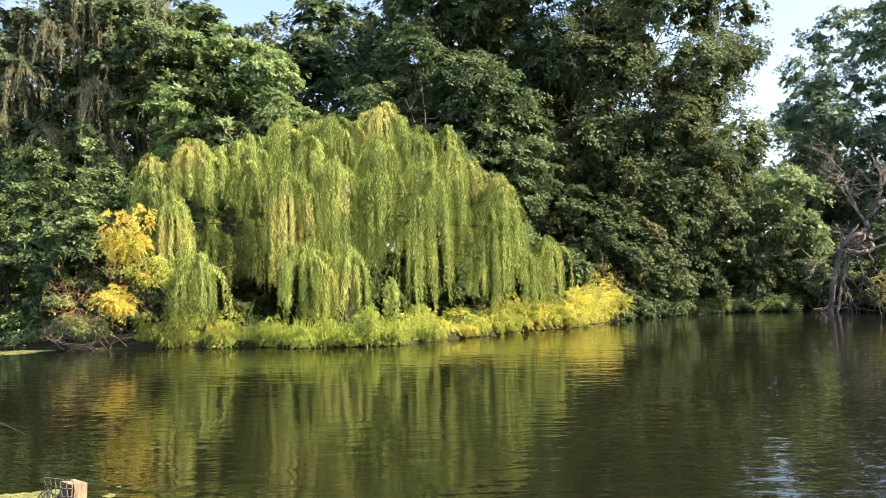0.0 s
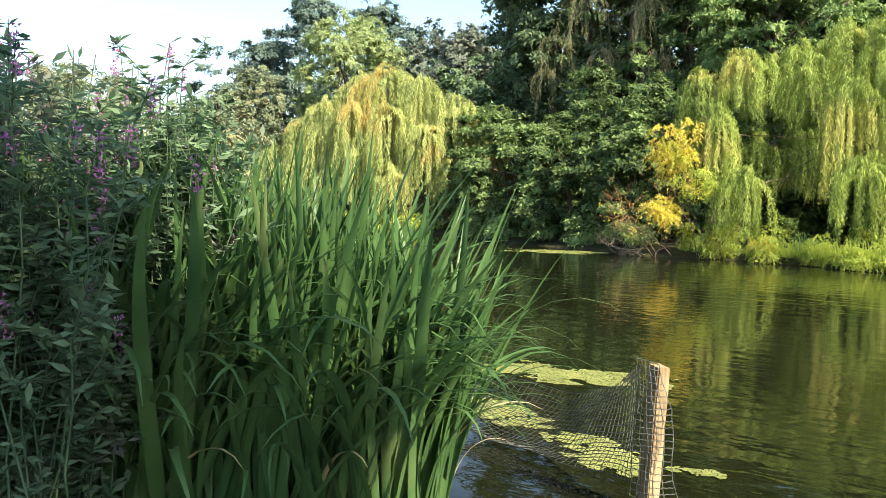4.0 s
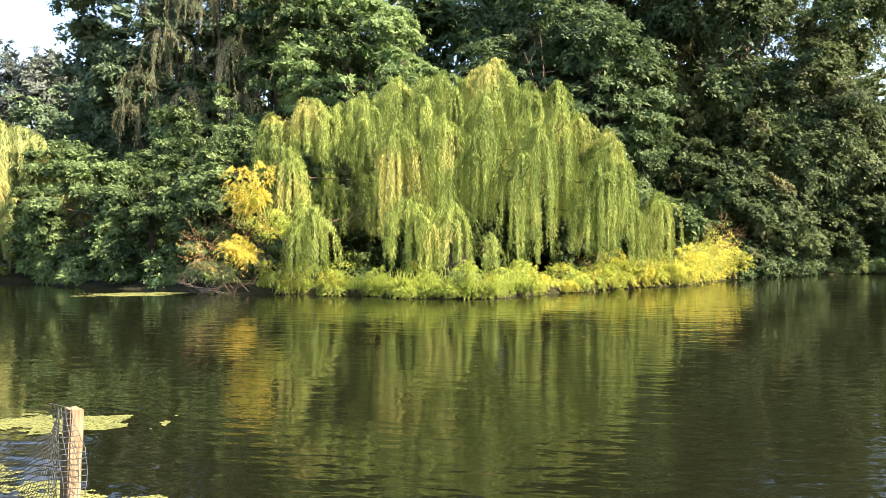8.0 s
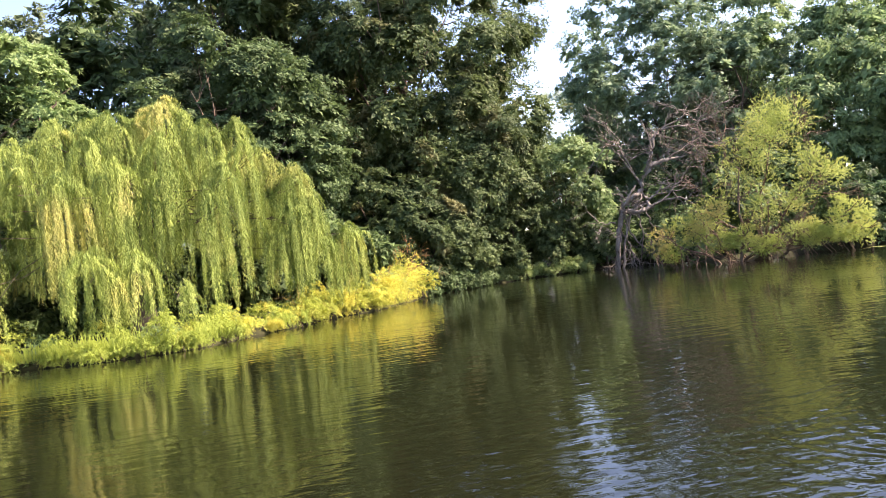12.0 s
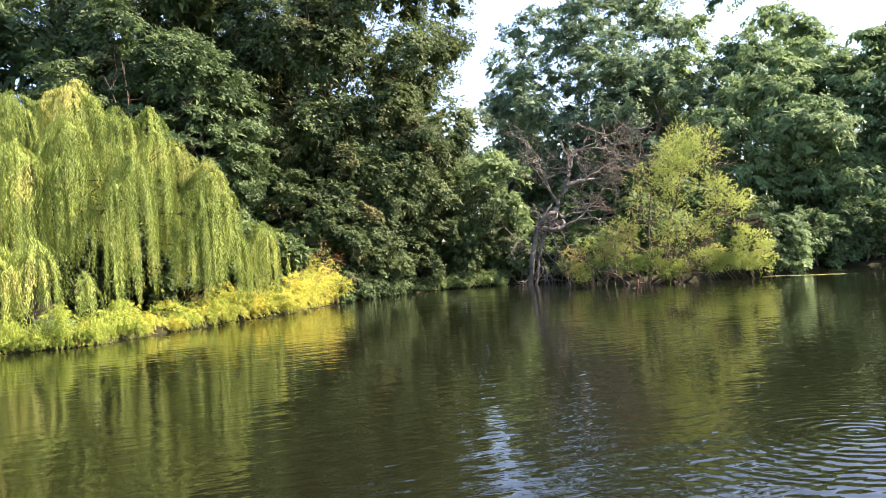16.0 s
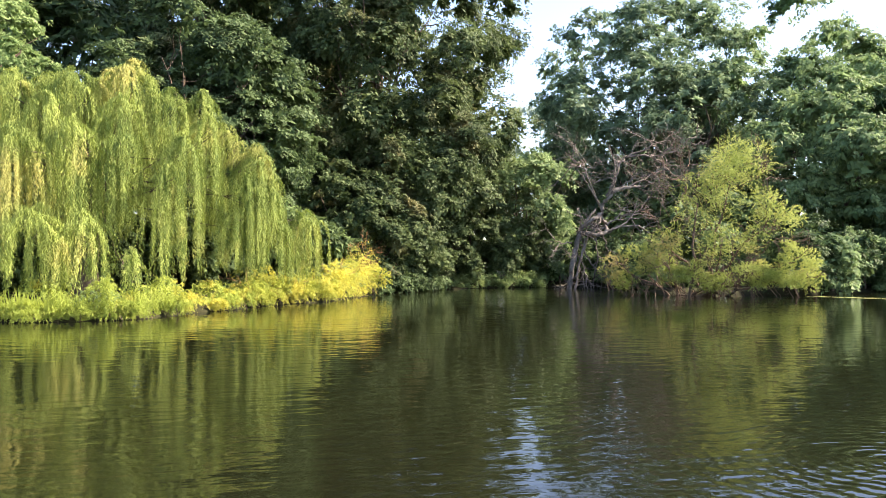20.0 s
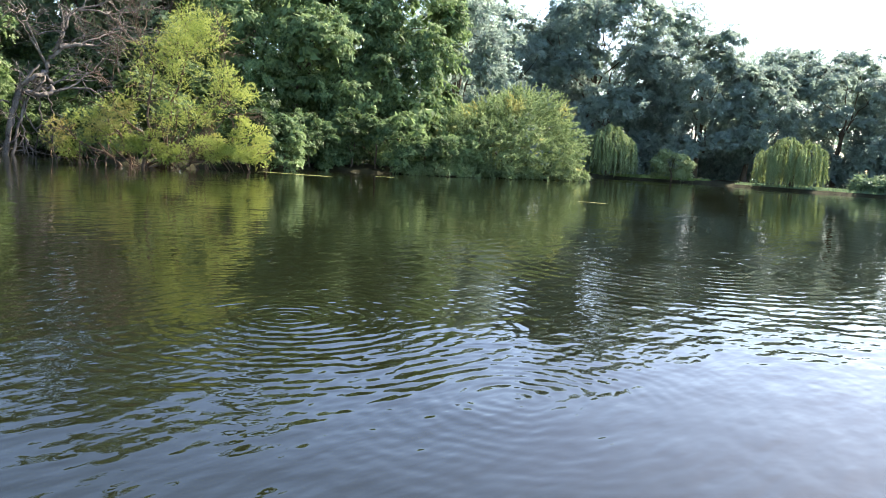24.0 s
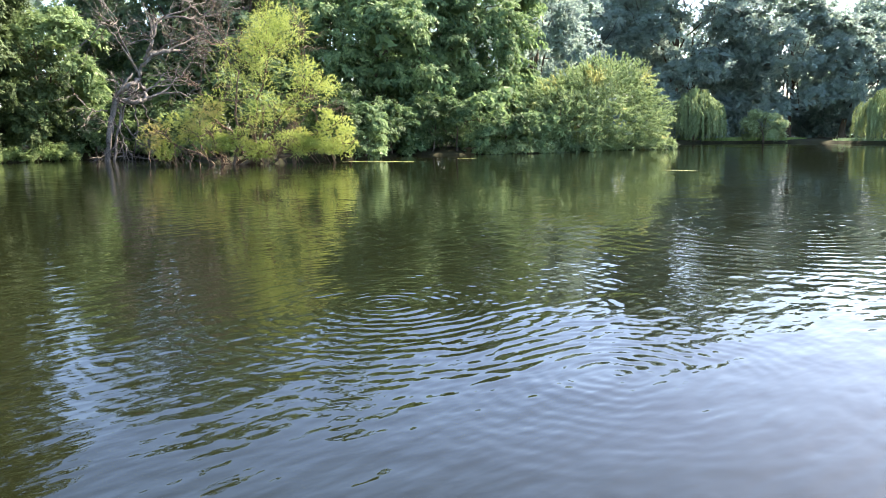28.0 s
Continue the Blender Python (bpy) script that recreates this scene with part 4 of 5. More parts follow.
# ---- dead tree, sallow ----
def dead_tree():
    rng = np.random.default_rng(70)
    at = np.array([24.3, 50.8, 0.0])
    root = thing("dead_tree", at, "bare dead tree with twisted pale brown limbs leaning over the water", "tree")

    def path(points, wander=0.06, fine=5):
        """A wandering line through (x, z) places, standing a little out of one plane."""
        pts = np.array([(x, 50.8 + 0.5 * np.sin(x * 1.7 + z), z) for x, z in points])
        s = np.linspace(0, len(pts) - 1, (len(pts) - 1) * fine + 1)
        p = np.stack([np.interp(s, np.arange(len(pts)), pts[:, k]) for k in range(3)], 1)
        soft = p.copy()
        soft[1:-1] = (p[:-2] + 2 * p[1:-1] + p[2:]) / 4
        return soft + rng.normal(size=p.shape) * wander

    trunk = path(((24.2, -0.4), (24.6, 2.3), (25.1, 4.1), (25.8, 4.9), (26.8, 5.2), (27.2, 6.2), (27.6, 6.9)))
    v, q = tubes([(trunk, np.linspace(0.17, 0.12, len(trunk)) * (1 + 0.22 * np.sin(np.arange(len(trunk)) * 2.3)))], 9)
    link("trunk", mesh_of("trunk", local(v, at), q), DEADWOOD, root, smooth=True)
    limbs = ((((25.0, 3.9), (26.2, 3.75), (27.0, 3.95), (27.3, 4.6), (26.7, 5.1)), 0.18, 0.11, 5),
             (((24.0, -0.3), (24.7, 2.0), (24.9, 3.6), (25.3, 4.7), (26.1, 5.6)), 0.12, 0.07, 2),
             (((27.5, 6.9), (28.8, 7.2), (30.2, 7.4)), 0.19, 0.06, 5), (((27.3, 6.6), (27.6, 7.8), (28.2, 9.0), (29.0, 9.6)), 0.13, 0.05, 5),
             (((28.9, 9.5), (30.4, 9.6), (32.0, 9.0), (33.4, 7.8)), 0.08, 0.03, 7), (((29.0, 9.5), (30.7, 10.3), (32.2, 9.8), (34.0, 10.6)), 0.07, 0.02, 8),
             (((31.4, 10.1), (30.7, 10.4), (29.9, 10.8)), 0.05, 0.02, 3), (((26.9, 5.8), (26.2, 7.2), (25.6, 8.6), (24.6, 10.3)), 0.10, 0.02, 6),
             (((26.6, 6.4), (25.6, 7.7), (24.3, 8.9)), 0.07, 0.02, 6), (((27.3, 6.9), (27.6, 8.2), (27.3, 10.2)), 0.07, 0.02, 5),
             (((25.3, 3.1), (26.3, 1.4), (28.0, 0.1)), 0.07, 0.03, 3), (((27.1, 4.0), (28.2, 4.4), (29.4, 4.5), (31.0, 3.6)), 0.12, 0.04, 5),
             (((24.6, 3.2), (23.2, 3.2)), 0.06, 0.03, 2), (((28.8, 7.2), (30.6, 8.2), (32.6, 8.8)), 0.08, 0.03, 7), (((27.0, 4.0), (28.7, 4.7), (30.7, 6.4)), 0.09, 0.03, 6),
             (((24.5, -0.3), (25.0, 1.6), (25.5, 3.4), (26.3, 4.6), (26.9, 5.4)), 0.10, 0.06, 3), (((25.0, 2.6), (25.6, 1.2), (25.4, -0.2)), 0.07, 0.03, 3), (((25.6, 3.6), (25.2, 1.8), (24.6, 0.2)), 0.05, 0.02, 4), (((26.6, 3.9), (27.0, 2.4), (26.8, 0.6)), 0.05, 0.02, 4), (((26.0, 3.8), (26.4, 2.2), (26.0, 0.0)), 0.06, 0.03, 3))
    for points, thick, thin, kids in limbs:
        p = path(points, 0.045)
        limb = [(p, np.linspace(thick, thin, len(p)))]
        ahead = unit(p[-1] - p[0])
        for _ in range(kids):
            k = rng.integers(len(p) // 3, len(p))
            branching(rng, p[k], ahead * 0.4 + sphere(rng, 1)[0] + [0, 0, 0.2], rng.uniform(0.9, 2.2), max(0.04, thin * 0.8), 2, limb, 0.8, 3, shrink=0.7)
        v, q = tubes(limb, 5)
        link("limb", mesh_of("limb", local(v, at), q), DEADWOOD, root)


dead_tree()


def twig_mass(seed, root, at, centre, size, material, count, length, radius=0.02, up=0.3, name="twig"):
    """Bare twigs that fan out of a point."""
    rng = np.random.default_rng(seed)
    for _ in range(count):
        d, out = sphere(rng, 1)[0], []
        branching(rng, np.asarray(centre) + d * np.asarray(size) * 0.3, d * [1, 1, 0.8] + [0, 0, up], rng.uniform(0.5, 1.0) * length, radius, 2, out, 0.6, 3)
        v, q = tubes(out, 4)
        link(name, mesh_of(name, local(v, at), q), material, root)


def sallow():
    rng = np.random.default_rng(71)
    at = np.array([26.6, 39.4, 0.1])
    root = thing("sallow_bush", at, "yellow-green sallow bush with bare tangled stems at the waterline", "bush")
    masses = (((27.6, 37.6, 6.4), (2.2, 2.2, 2.5), 12000), ((29.2, 36.4, 4.4), (1.5, 1.6, 1.6), 6000), ((26.2, 38.6, 5.2), (1.8, 1.8, 2.2), 3200),
             ((27.2, 37.8, 3.0), (2.0, 1.6, 1.2), 4200), ((30.0, 35.4, 1.9), (1.3, 1.2, 0.95), 7000), ((24.4, 39.4, 2.0), (1.6, 1.4, 1.2), 7000), ((28.4, 36.6, 1.4), (1.8, 1.0, 0.7), 6000), ((25.6, 38.8, 1.3), (1.4, 1.0, 0.6), 5000), ((23.0, 41.2, 1.6), (1.2, 1.1, 1.2), 5000), ((26.8, 38.2, 0.9), (1.6, 0.9, 0.6), 4500), ((29.4, 36.2, 0.8), (1.5, 0.8, 0.55), 4500), ((31.0, 35.6, 1.1), (1.0, 0.9, 0.8), 4000), ((25.2, 40.6, 3.0), (1.5, 1.3, 1.3), 1800))
    for c, r, n in masses:
        tufts = []
        for _ in range(14):
            d = sphere(rng, 1)[0] * rng.uniform(0.35, 1.05)
            tufts.append(sprays(rng, np.asarray(c) + d * r, np.array(r) * rng.uniform(0.24, 0.46), max(4, n // 130), 20, 0.10, 0.013, up=0.8, droop=0.35, core=0.9, reach=1.0))
        v = np.concatenate([t[0] for t in tufts])
        q = np.arange(len(v)).reshape(-1, 3)
        link("crown", mesh_of("crown", local(v, at), q), SALLOW, root)
    for c, r, n in masses:
        path = bent(rng, at + [rng.uniform(-1.5, 1.5), rng.uniform(-1, 1), -0.3], c, 8, 0.10)
        limb = [(path, np.linspace(0.11, 0.03, 8))]
        for _ in range(7):
            branching(rng, path[rng.integers(3, 8)], sphere(rng, 1)[0] + [0, 0, 0.6], rng.uniform(0.7, 1.6), 0.03, 2, limb, 0.7, 3)
        v, q = tubes(limb, 5)
        link("stem", mesh_of("stem", local(v, at), q), TWIG, root)
    twig_mass(72, root, at, (29.3, 37.0, 6.8), (1, 1, 1), TWIG, 14, 1.6, 0.028, name="bare_twig")
    twig_mass(73, root, at, (29.2, 36.3, 3.4), (1.6, 1.2, 1.2), TWIG, 14, 1.3, 0.028, name="bare_twig")
    twig_mass(74, root, at, (26.2, 39.6, 6.6), (1.5, 1.4, 1.6), TWIG, 16, 2.0, 0.028, name="bare_twig")
    twig_mass(75, root, at, (24.9, 40.0, 4.2), (1.5, 1.4, 1.6), TWIG, 9, 1.8, 0.028, name="bare_twig")
    for _ in range(46):
        x = rng.uniform(22.3, 30.6)
        y = 41.4 - (x - 22) * 0.58 + rng.normal() * 0.25
        v, q = tubes([(bent(rng, (x, y + 0.7, rng.uniform(0.6, 1.3)), (x + rng.normal() * 0.5, y - rng.uniform(0.1, 0.9), -0.15), 5, 0.12), np.linspace(0.035, 0.018, 5))], 4)
        link("exposed_root", mesh_of("exposed_root", local(v, at), q), TWIG, root)


sallow()


# ---- low growth along the banks ----
def clump(seed, name, label, at, radii, z, material, count, length=0.16, half=0.03, twigs=0, twig_material=None, group="", spray=None, **more):
    rng = np.random.default_rng(seed)
    at = np.array([at[0], at[1], 0.1])
    root = thing(name, at, label, "shrub", group)
    if spray:
        tufts = []
        for _ in range(8):
            d, r = sphere(rng, 1)[0] * rng.uniform(0.2, 0.85), np.asarray(radii) * rng.uniform(0.32, 0.62)
            tufts.append(sprays(rng, np.array([at[0], at[1], z]) + d * radii, r, max(4, count // 190), 24, length, half, **{"reach": 1.2, **spray})[0])
        v = np.concatenate(tufts)
        q = np.arange(len(v)).reshape(-1, 3)
    else:
        v, q = crown_leaves(rng, (at[0], at[1], z), radii, count, length, half, **{"boughs": 26, "bough": 0.36, "gaps": 0.2, "inner": 0.04, **more})
    tagged(link("foliage", mesh_of("foliage", local(v, at), q), material, root), kind="stuff")
    for _ in range(3):
        out = []
        branching(rng, at + [rng.normal() * 0.2, rng.normal() * 0.2, -0.1], sphere(rng, 1)[0] * 0.7 + [0, 0, 0.8], z * 0.7, 0.02, 1, out, 0.6, 4)
        v, q = tubes(out, 3)
        link("stem", mesh_of("stem", local(v, at), q), TWIG, root)
    if twigs:
        twig_mass(seed + 500, root, at, (at[0], at[1], z + radii[2] * 0.4), radii, twig_material or RED_TWIG, twigs, 0.9, 0.008, name="bare_twig")
    return root


def along(points, step):
    """Places every step metres along a line of points."""
    pts = np.array(points, float)
    seg = np.hypot(*np.diff(pts, axis=0).T)
    total = np.concatenate([[0], np.cumsum(seg)])
    s = np.arange(step / 2, total[-1], step)
    return np.stack([np.interp(s, total, pts[:, 0]), np.interp(s, total, pts[:, 1])], 1)


rng0 = np.random.default_rng(80)
BANK = ((-12.2, 29.6), (-9.4, 29.1), (-7.3, 28.7), (-5.2, 28.1), (-2.6, 28.9), (-0.2, 32.3), (2.2, 35.7), (5.0, 38.5), (8.4, 44.0))
for k, (x, y) in enumerate(along(BANK, 0.8)):
    h = 0.30 + 0.95 * rng0.random() ** 1.7 + (0.2 if x > 0.8 else 0)
    w = rng0.uniform(0.45, 1.05)
    clump(100 + k, "bank_plant", "bright yellow-green leafy herbs spilling over the bank", (x + rng0.normal() * 0.4, y - 0.05 + abs(rng0.normal()) * 0.5), (w, w * 0.9, h), 0.12 + h * 0.6, (YELLOW if x > 2.5 or (x > -1 and k % 3) else HERB), 3800, 0.11, 0.011, group="herbs along the willow bank", spray=dict(up=0.6, droop=0.95, core=0.6, reach=1.4))
for k, (x, y) in enumerate(((-4.4, 28.2), (-3.6, 28.3), (-2.9, 28.5), (-5.0, 28.2), (-2.4, 29.2), (-5.8, 28.4))):
    clump(630 + k, "bank_plant", "yellow-green herbs hanging over the point of the bank", (x, y), (0.65, 0.6, 0.4), 0.3, HERB, 2600, 0.12, 0.014, group="herbs along the willow bank", spray=dict(up=0.6, droop=0.9, reach=1.1))
for k, (x, y) in enumerate(along(BANK, 1.3)):
    h = 0.35 + 0.5 * rng0.random()
    clump(600 + k, "bank_plant", "shaded green herbs under the willow", (x + rng0.normal() * 0.3, y + 1.2 + rng0.random()), (rng0.uniform(0.5, 1.2), 0.8, h * rng0.uniform(0.5, 1.7)), 0.2 + h * 0.5, ASH if k % 3 == 0 else HERB, 2200, 0.12, 0.018, group="herbs under the willow", droop=0.15, gaps=0.5)
for k, (x, y, w, h) in enumerate(((6.6, 41.0, 1.5, 1.9), (7.7, 43.0, 1.5, 2.3), (4.9, 38.6, 1.3, 1.7), (2.8, 36.0, 1.1, 1.4), (5.8, 39.8, 1.3, 1.8), (3.8, 37.2, 1.2, 1.5), (8.8, 44.2, 1.0, 1.6), (1.6, 34.6, 1.0, 1.0))):
    clump(150 + k, "yellow_shrub", "golden yellow leafy shrub at the water's edge", (x, y), (w, w * 0.9, h * 0.5), h * 0.5, YELLOW, 6000, 0.13, 0.017, 4, RED_TWIG, group="yellow shrubs on the bank", spray=dict(up=0.7, droop=0.55, core=0.7))
clump(155, "red_twig_shrub", "half-bare shrub with reddish-brown twigs", (8.3, 44.2), (1.0, 0.9, 1.0), 2.1, YELLOW, 900, 0.14, 0.02, 18, RED_TWIG)
clump(160, "amber_shrub", "amber-yellow leafy shrub with bare twigs", (-12.5, 29.5), (1.15, 0.9, 1.05), 4.2, ORANGE, 8000, 0.13, 0.014, 5, RED_TWIG, spray=dict(up=0.4, droop=0.8, core=0.7))
clump(161, "amber_shrub", "amber-yellow leafy clump low over the water", (-12.7, 28.9), (0.92, 0.8, 0.62), 1.75, ORANGE, 6500, 0.13, 0.013, 4, RED_TWIG, spray=dict(up=0.4, droop=0.8, core=0.7))
clump(163, "bank_plant", "yellow-green leafy shrub under the amber one", (-11.7, 29.5), (0.8, 0.8, 0.7), 2.7, HERB, 2600, 0.13, 0.016, 4, RED_TWIG, gaps=0.4)
clump(162, "red_twig_shrub", "bare reddish twigs reaching over the water", (-14.1, 28.8), (1.0, 0.9, 0.9), 1.3, ORANGE, 200, 0.12, 0.014, 20, RED_TWIG)
for k, (x, y) in enumerate(along(((15, 52.4), (20, 54.2), (24, 54.6)), 1.3)):
    clump(170 + k, "nettle_clump", "fresh green nettles along the bank", (x, y), (rng0.uniform(0.6, 1.2), 0.9, 0.3 + 0.9 * rng0.random() ** 2), 0.5, NETTLE, 2600, 0.15, 0.035, group="nettles along the bank")
for k, (x, y) in enumerate(along(((8.8, 44.9), (10.8, 47.6), (13.6, 50.6), (15.4, 52.2)), 1.1)):
    clump(640 + k, "bank_plant", "dark green leafy growth trailing into the water", (x, y), (rng0.uniform(0.8, 1.3), 0.9, rng0.uniform(0.6, 1.2)), 0.6, MAPLE, 2400, 0.16, 0.05, group="growth under the sycamores", droop=0.5, gaps=0.1)
for k, (x, y) in enumerate(along(((-27, 35.9), (-22, 32.6), (-16, 31.0), (-14, 30.2)), 2.4)):
    clump(190 + k, "bank_plant", "green leafy herbs at the foot of the shrubs", (x, y + rng0.uniform(0, 1.0)), (rng0.uniform(0.6, 1.5), 0.9, rng0.uniform(0.3, 1.5)), 0.7, NETTLE if k % 2 else ASH, 2800, 0.17, 0.04, group="herbs at the shaded bank")
for k, (x, y) in enumerate(along(((-39, 33.2), (-33, 32.8), (-28.5, 35.4)), 1.4)):
    clump(210 + k, "bank_plant", "yellow herbs in front of the golden willow", (x, y + 0.2), (1.1, 0.9, 0.45 + 0.4 * rng0.random()), 0.5, HERB, 2600, 0.16, 0.025, group="herbs below the golden willow")
for k, (x, y) in enumerate(along(((32, 37.4), (33.5, 38.0), (42, 41.0), (49.3, 36.8), (53.5, 36.2)), 2.0)):
    broadleaf(230 + k, "bank_shrub", "dark leafy shrub trailing into the water", (x, y + 0.8), 3.8, 0.05, rng0.uniform(3.0, 5.0), CHESTNUT if k % 3 else MAPLE, 8500, 0.22, 0.07, trunk=0.08, limbs=3, boughs=22, tier=0.6, inner=0.1, group="shrubs under the chestnuts")

for k, (x, y) in enumerate(along(((24.5, 55.8), (28.6, 52.0), (28.6, 49.5), (27.2, 44.5)), 1.8)):
    broadleaf(260 + k, "bank_shrub", "dark shrub behind the dead tree", (x + 0.6, y + 0.4), 3.6, 0.02, rng0.uniform(3.0, 4.6), MAPLE if k % 2 else ELDER, 5000, 0.26, 0.08, trunk=0.08, limbs=3, boughs=20, group="shrubs behind the dead tree")


for k, (x, y) in enumerate(along(((47, 37.8), (49.8, 36.3), (56, 35.2), (60, 34.7), (66.6, 33.2), (69, 36)), 1.5)):
    clump(660 + k, "bank_plant", "grey-green leaves trailing at the waterline", (x, y), (1.2, 0.8, 0.55), 0.4, ROUNDLEAF, 1500, 0.22, 0.045, group="growth below the willow bush", droop=0.3)


def bank_grass():
    """Long grass blades arching over the edge of the willow bank."""
    rng = np.random.default_rng(690)
    base = along(BANK, 0.012)
    n = len(base)
    tang = unit(np.gradient(base, axis=0))
    out = np.c_[tang[:, 1], -tang[:, 0]]
    p = np.c_[base - out * (0.5 * rng.random((n, 1)) - 0.15), 0.22 + 0.15 * rng.random(n)]
    lean = out * rng.uniform(-0.2, 1.0, (n, 1)) + 0.35 * rng.normal(size=(n, 2))
    h = rng.uniform(0.25, 0.75, n) * (0.6 + 0.5 * np.clip(waves(rng, p, 2.2), -0.6, 1))
    up = unit(np.c_[lean * 0.7, np.ones(n)])
    knee = p + up * h[:, None]
    tip = knee + np.c_[lean * h[:, None] * 0.7, -0.25 * h * rng.random(n)]
    side = np.c_[tang * 0.010, np.zeros(n)]
    v = np.stack([p - side, p + side, knee + side * 0.8, knee - side * 0.8, knee - side * 0.8, knee + side * 0.8, tip + side * 0.1, tip - side * 0.1], 1).reshape(-1, 3)
    tagged(link("bank_grass", mesh_of("bank_grass", v, np.arange(n * 8).reshape(-1, 4)), HERB), "long yellow-green grass blades arching over the bank", "grass", kind="stuff")


bank_grass()


# ---- duckweed ----
def duckweed(seed, label, at, radii, turn, cell, share, size):
    rng = np.random.default_rng(seed)
    g = np.mgrid[-1:1:cell / radii[0], -1:1:cell / radii[1]].reshape(2, -1).T
    g = g + rng.normal(size=g.shape) * 0.3 * cell / np.array(radii)
    p = g * radii
    p3 = np.c_[p, np.zeros(len(p))]
    edge = 1 - np.hypot(g[:, 0], g[:, 1])
    keep = edge + 0.38 * waves(rng, p3, size) + 0.30 * waves(rng, p3, size * 0.35) + 0.14 * waves(rng, p3, size * 0.12) > share
    p = p[keep]
    a = rng.uniform(0, 6.283, len(p))
    r = cell * rng.uniform(0.55, 0.95, len(p))
    k = np.arange(6) * np.pi / 3
    v = np.stack([p[:, None, 0] + r[:, None] * np.cos(k + a[:, None]), p[:, None, 1] + r[:, None] * np.sin(k + a[:, None]), 0.006 + 0.006 * rng.random((len(p), 1)) + 0 * k], -1)
    ob = link("duckweed", mesh_of("duckweed", v.reshape(-1, 3), np.arange(len(p) * 6).reshape(-1, 6)), WEED)
    ob.location, ob.rotation_euler = (*at, 0), (0, 0, radians(turn))
    tagged(ob, label, "duckweed", kind="stuff")


duckweed(300, "yellow-green duckweed drifting behind the netting", (-6.1, 7.85), (1.5, 0.55), 12, 0.017, 0.28, 0.8)
duckweed(301, "yellow-green duckweed caught inside the netting", (-4.3, 5.45), (0.75, 0.3), -30, 0.016, 0.12, 0.6)
duckweed(307, "yellow-green duckweed in the belly of the net", (-5.6, 6.0), (0.95, 0.28), -24, 0.018, 0.12, 0.7)
duckweed(302, "small yellow-green duckweed patch beyond the post", (-3.45, 5.5), (0.26, 0.10), 10, 0.016, 0.3, 0.4)
duckweed(303, "yellow-green duckweed raft in the bay", (-16.6, 28.3), (2.3, 1.1), 25, 0.08, 0.3, 2.0)
duckweed(304, "thin duckweed raft off the sallow bush", (33.2, 34.6), (2.6, 0.7), -62, 0.07, 0.35, 1.5)
duckweed(305, "thin duckweed raft off the chestnuts", (40.0, 33.6), (1.0, 0.4), -30, 0.07, 0.35, 1.0)
duckweed(306, "small duckweed raft in open water", (33.8, 15.9), (1.1, 0.3), -80, 0.05, 0.35, 1.0)


# ---- fallen branch by the bank ----
def driftwood():
    rng = np.random.default_rng(310)
    at = np.array([-14.6, 28.3, 0.0])
    root = thing("fallen_branch", at, "pale bare branches lying half in the water", "branch")
    for _ in range(4):
        out = []
        branching(rng, np.array([-13.4, 28.8, 0.1]), np.array([-1.0, rng.normal() * 0.3 - 0.2, rng.uniform(-0.05, 0.35)]), rng.uniform(0.7, 1.25), 0.014, 2, out, 0.5, 3)
        for piece in out:
            v, q = tubes([piece], 5)
            link("branch", mesh_of("branch", local(v, at), q), PALEWOOD, root)
    for _ in range(4):
        a = rng.uniform(0, 6.283)
        v, q = tubes([(bent(rng, (-13.2, 28.5, 0.9 * rng.random() + 0.3), (-13.2 + 0.5 * np.cos(a), 28.4 + 0.4 * np.sin(a), -0.1), 5, 0.15), np.linspace(0.014, 0.008, 5))], 5)
        link("root", mesh_of("root", local(v, at), q), TWIG, root)


driftwood()


# ---- netting and its post ----
def timber_post():
    at = Vector((-3.46, 4.46, 0))
    root = thing("post", at, "square weathered timber post standing in the water", "post")
    root.rotation_euler = (radians(1.5), radians(2), radians(64))
    bm = bmesh.new()
    bmesh.ops.create_cube(bm, size=1.0)
    bmesh.ops.scale(bm, vec=(0.105, 0.105, 1.75), verts=bm.verts)
    bmesh.ops.translate(bm, vec=(0, 0, 0.125), verts=bm.verts)
    bmesh.ops.bevel(bm, geom=bm.edges[:], offset=0.008, segments=2, affect="EDGES")
    bmesh.ops.subdivide_edges(bm, edges=[e for e in bm.edges if abs(e.verts[0].co.z - e.verts[1].co.z) > 0.5], cuts=8)
    rng = random.Random(4)
    for v in bm.verts:
        v.co.x += rng.uniform(-0.003, 0.003)
        v.co.y += rng.uniform(-0.003, 0.003)
        if v.co.z > 0.97:
            v.co.z += rng.uniform(-0.012, 0.006)
    part("shaft", bm, TIMBER, root)


timber_post()


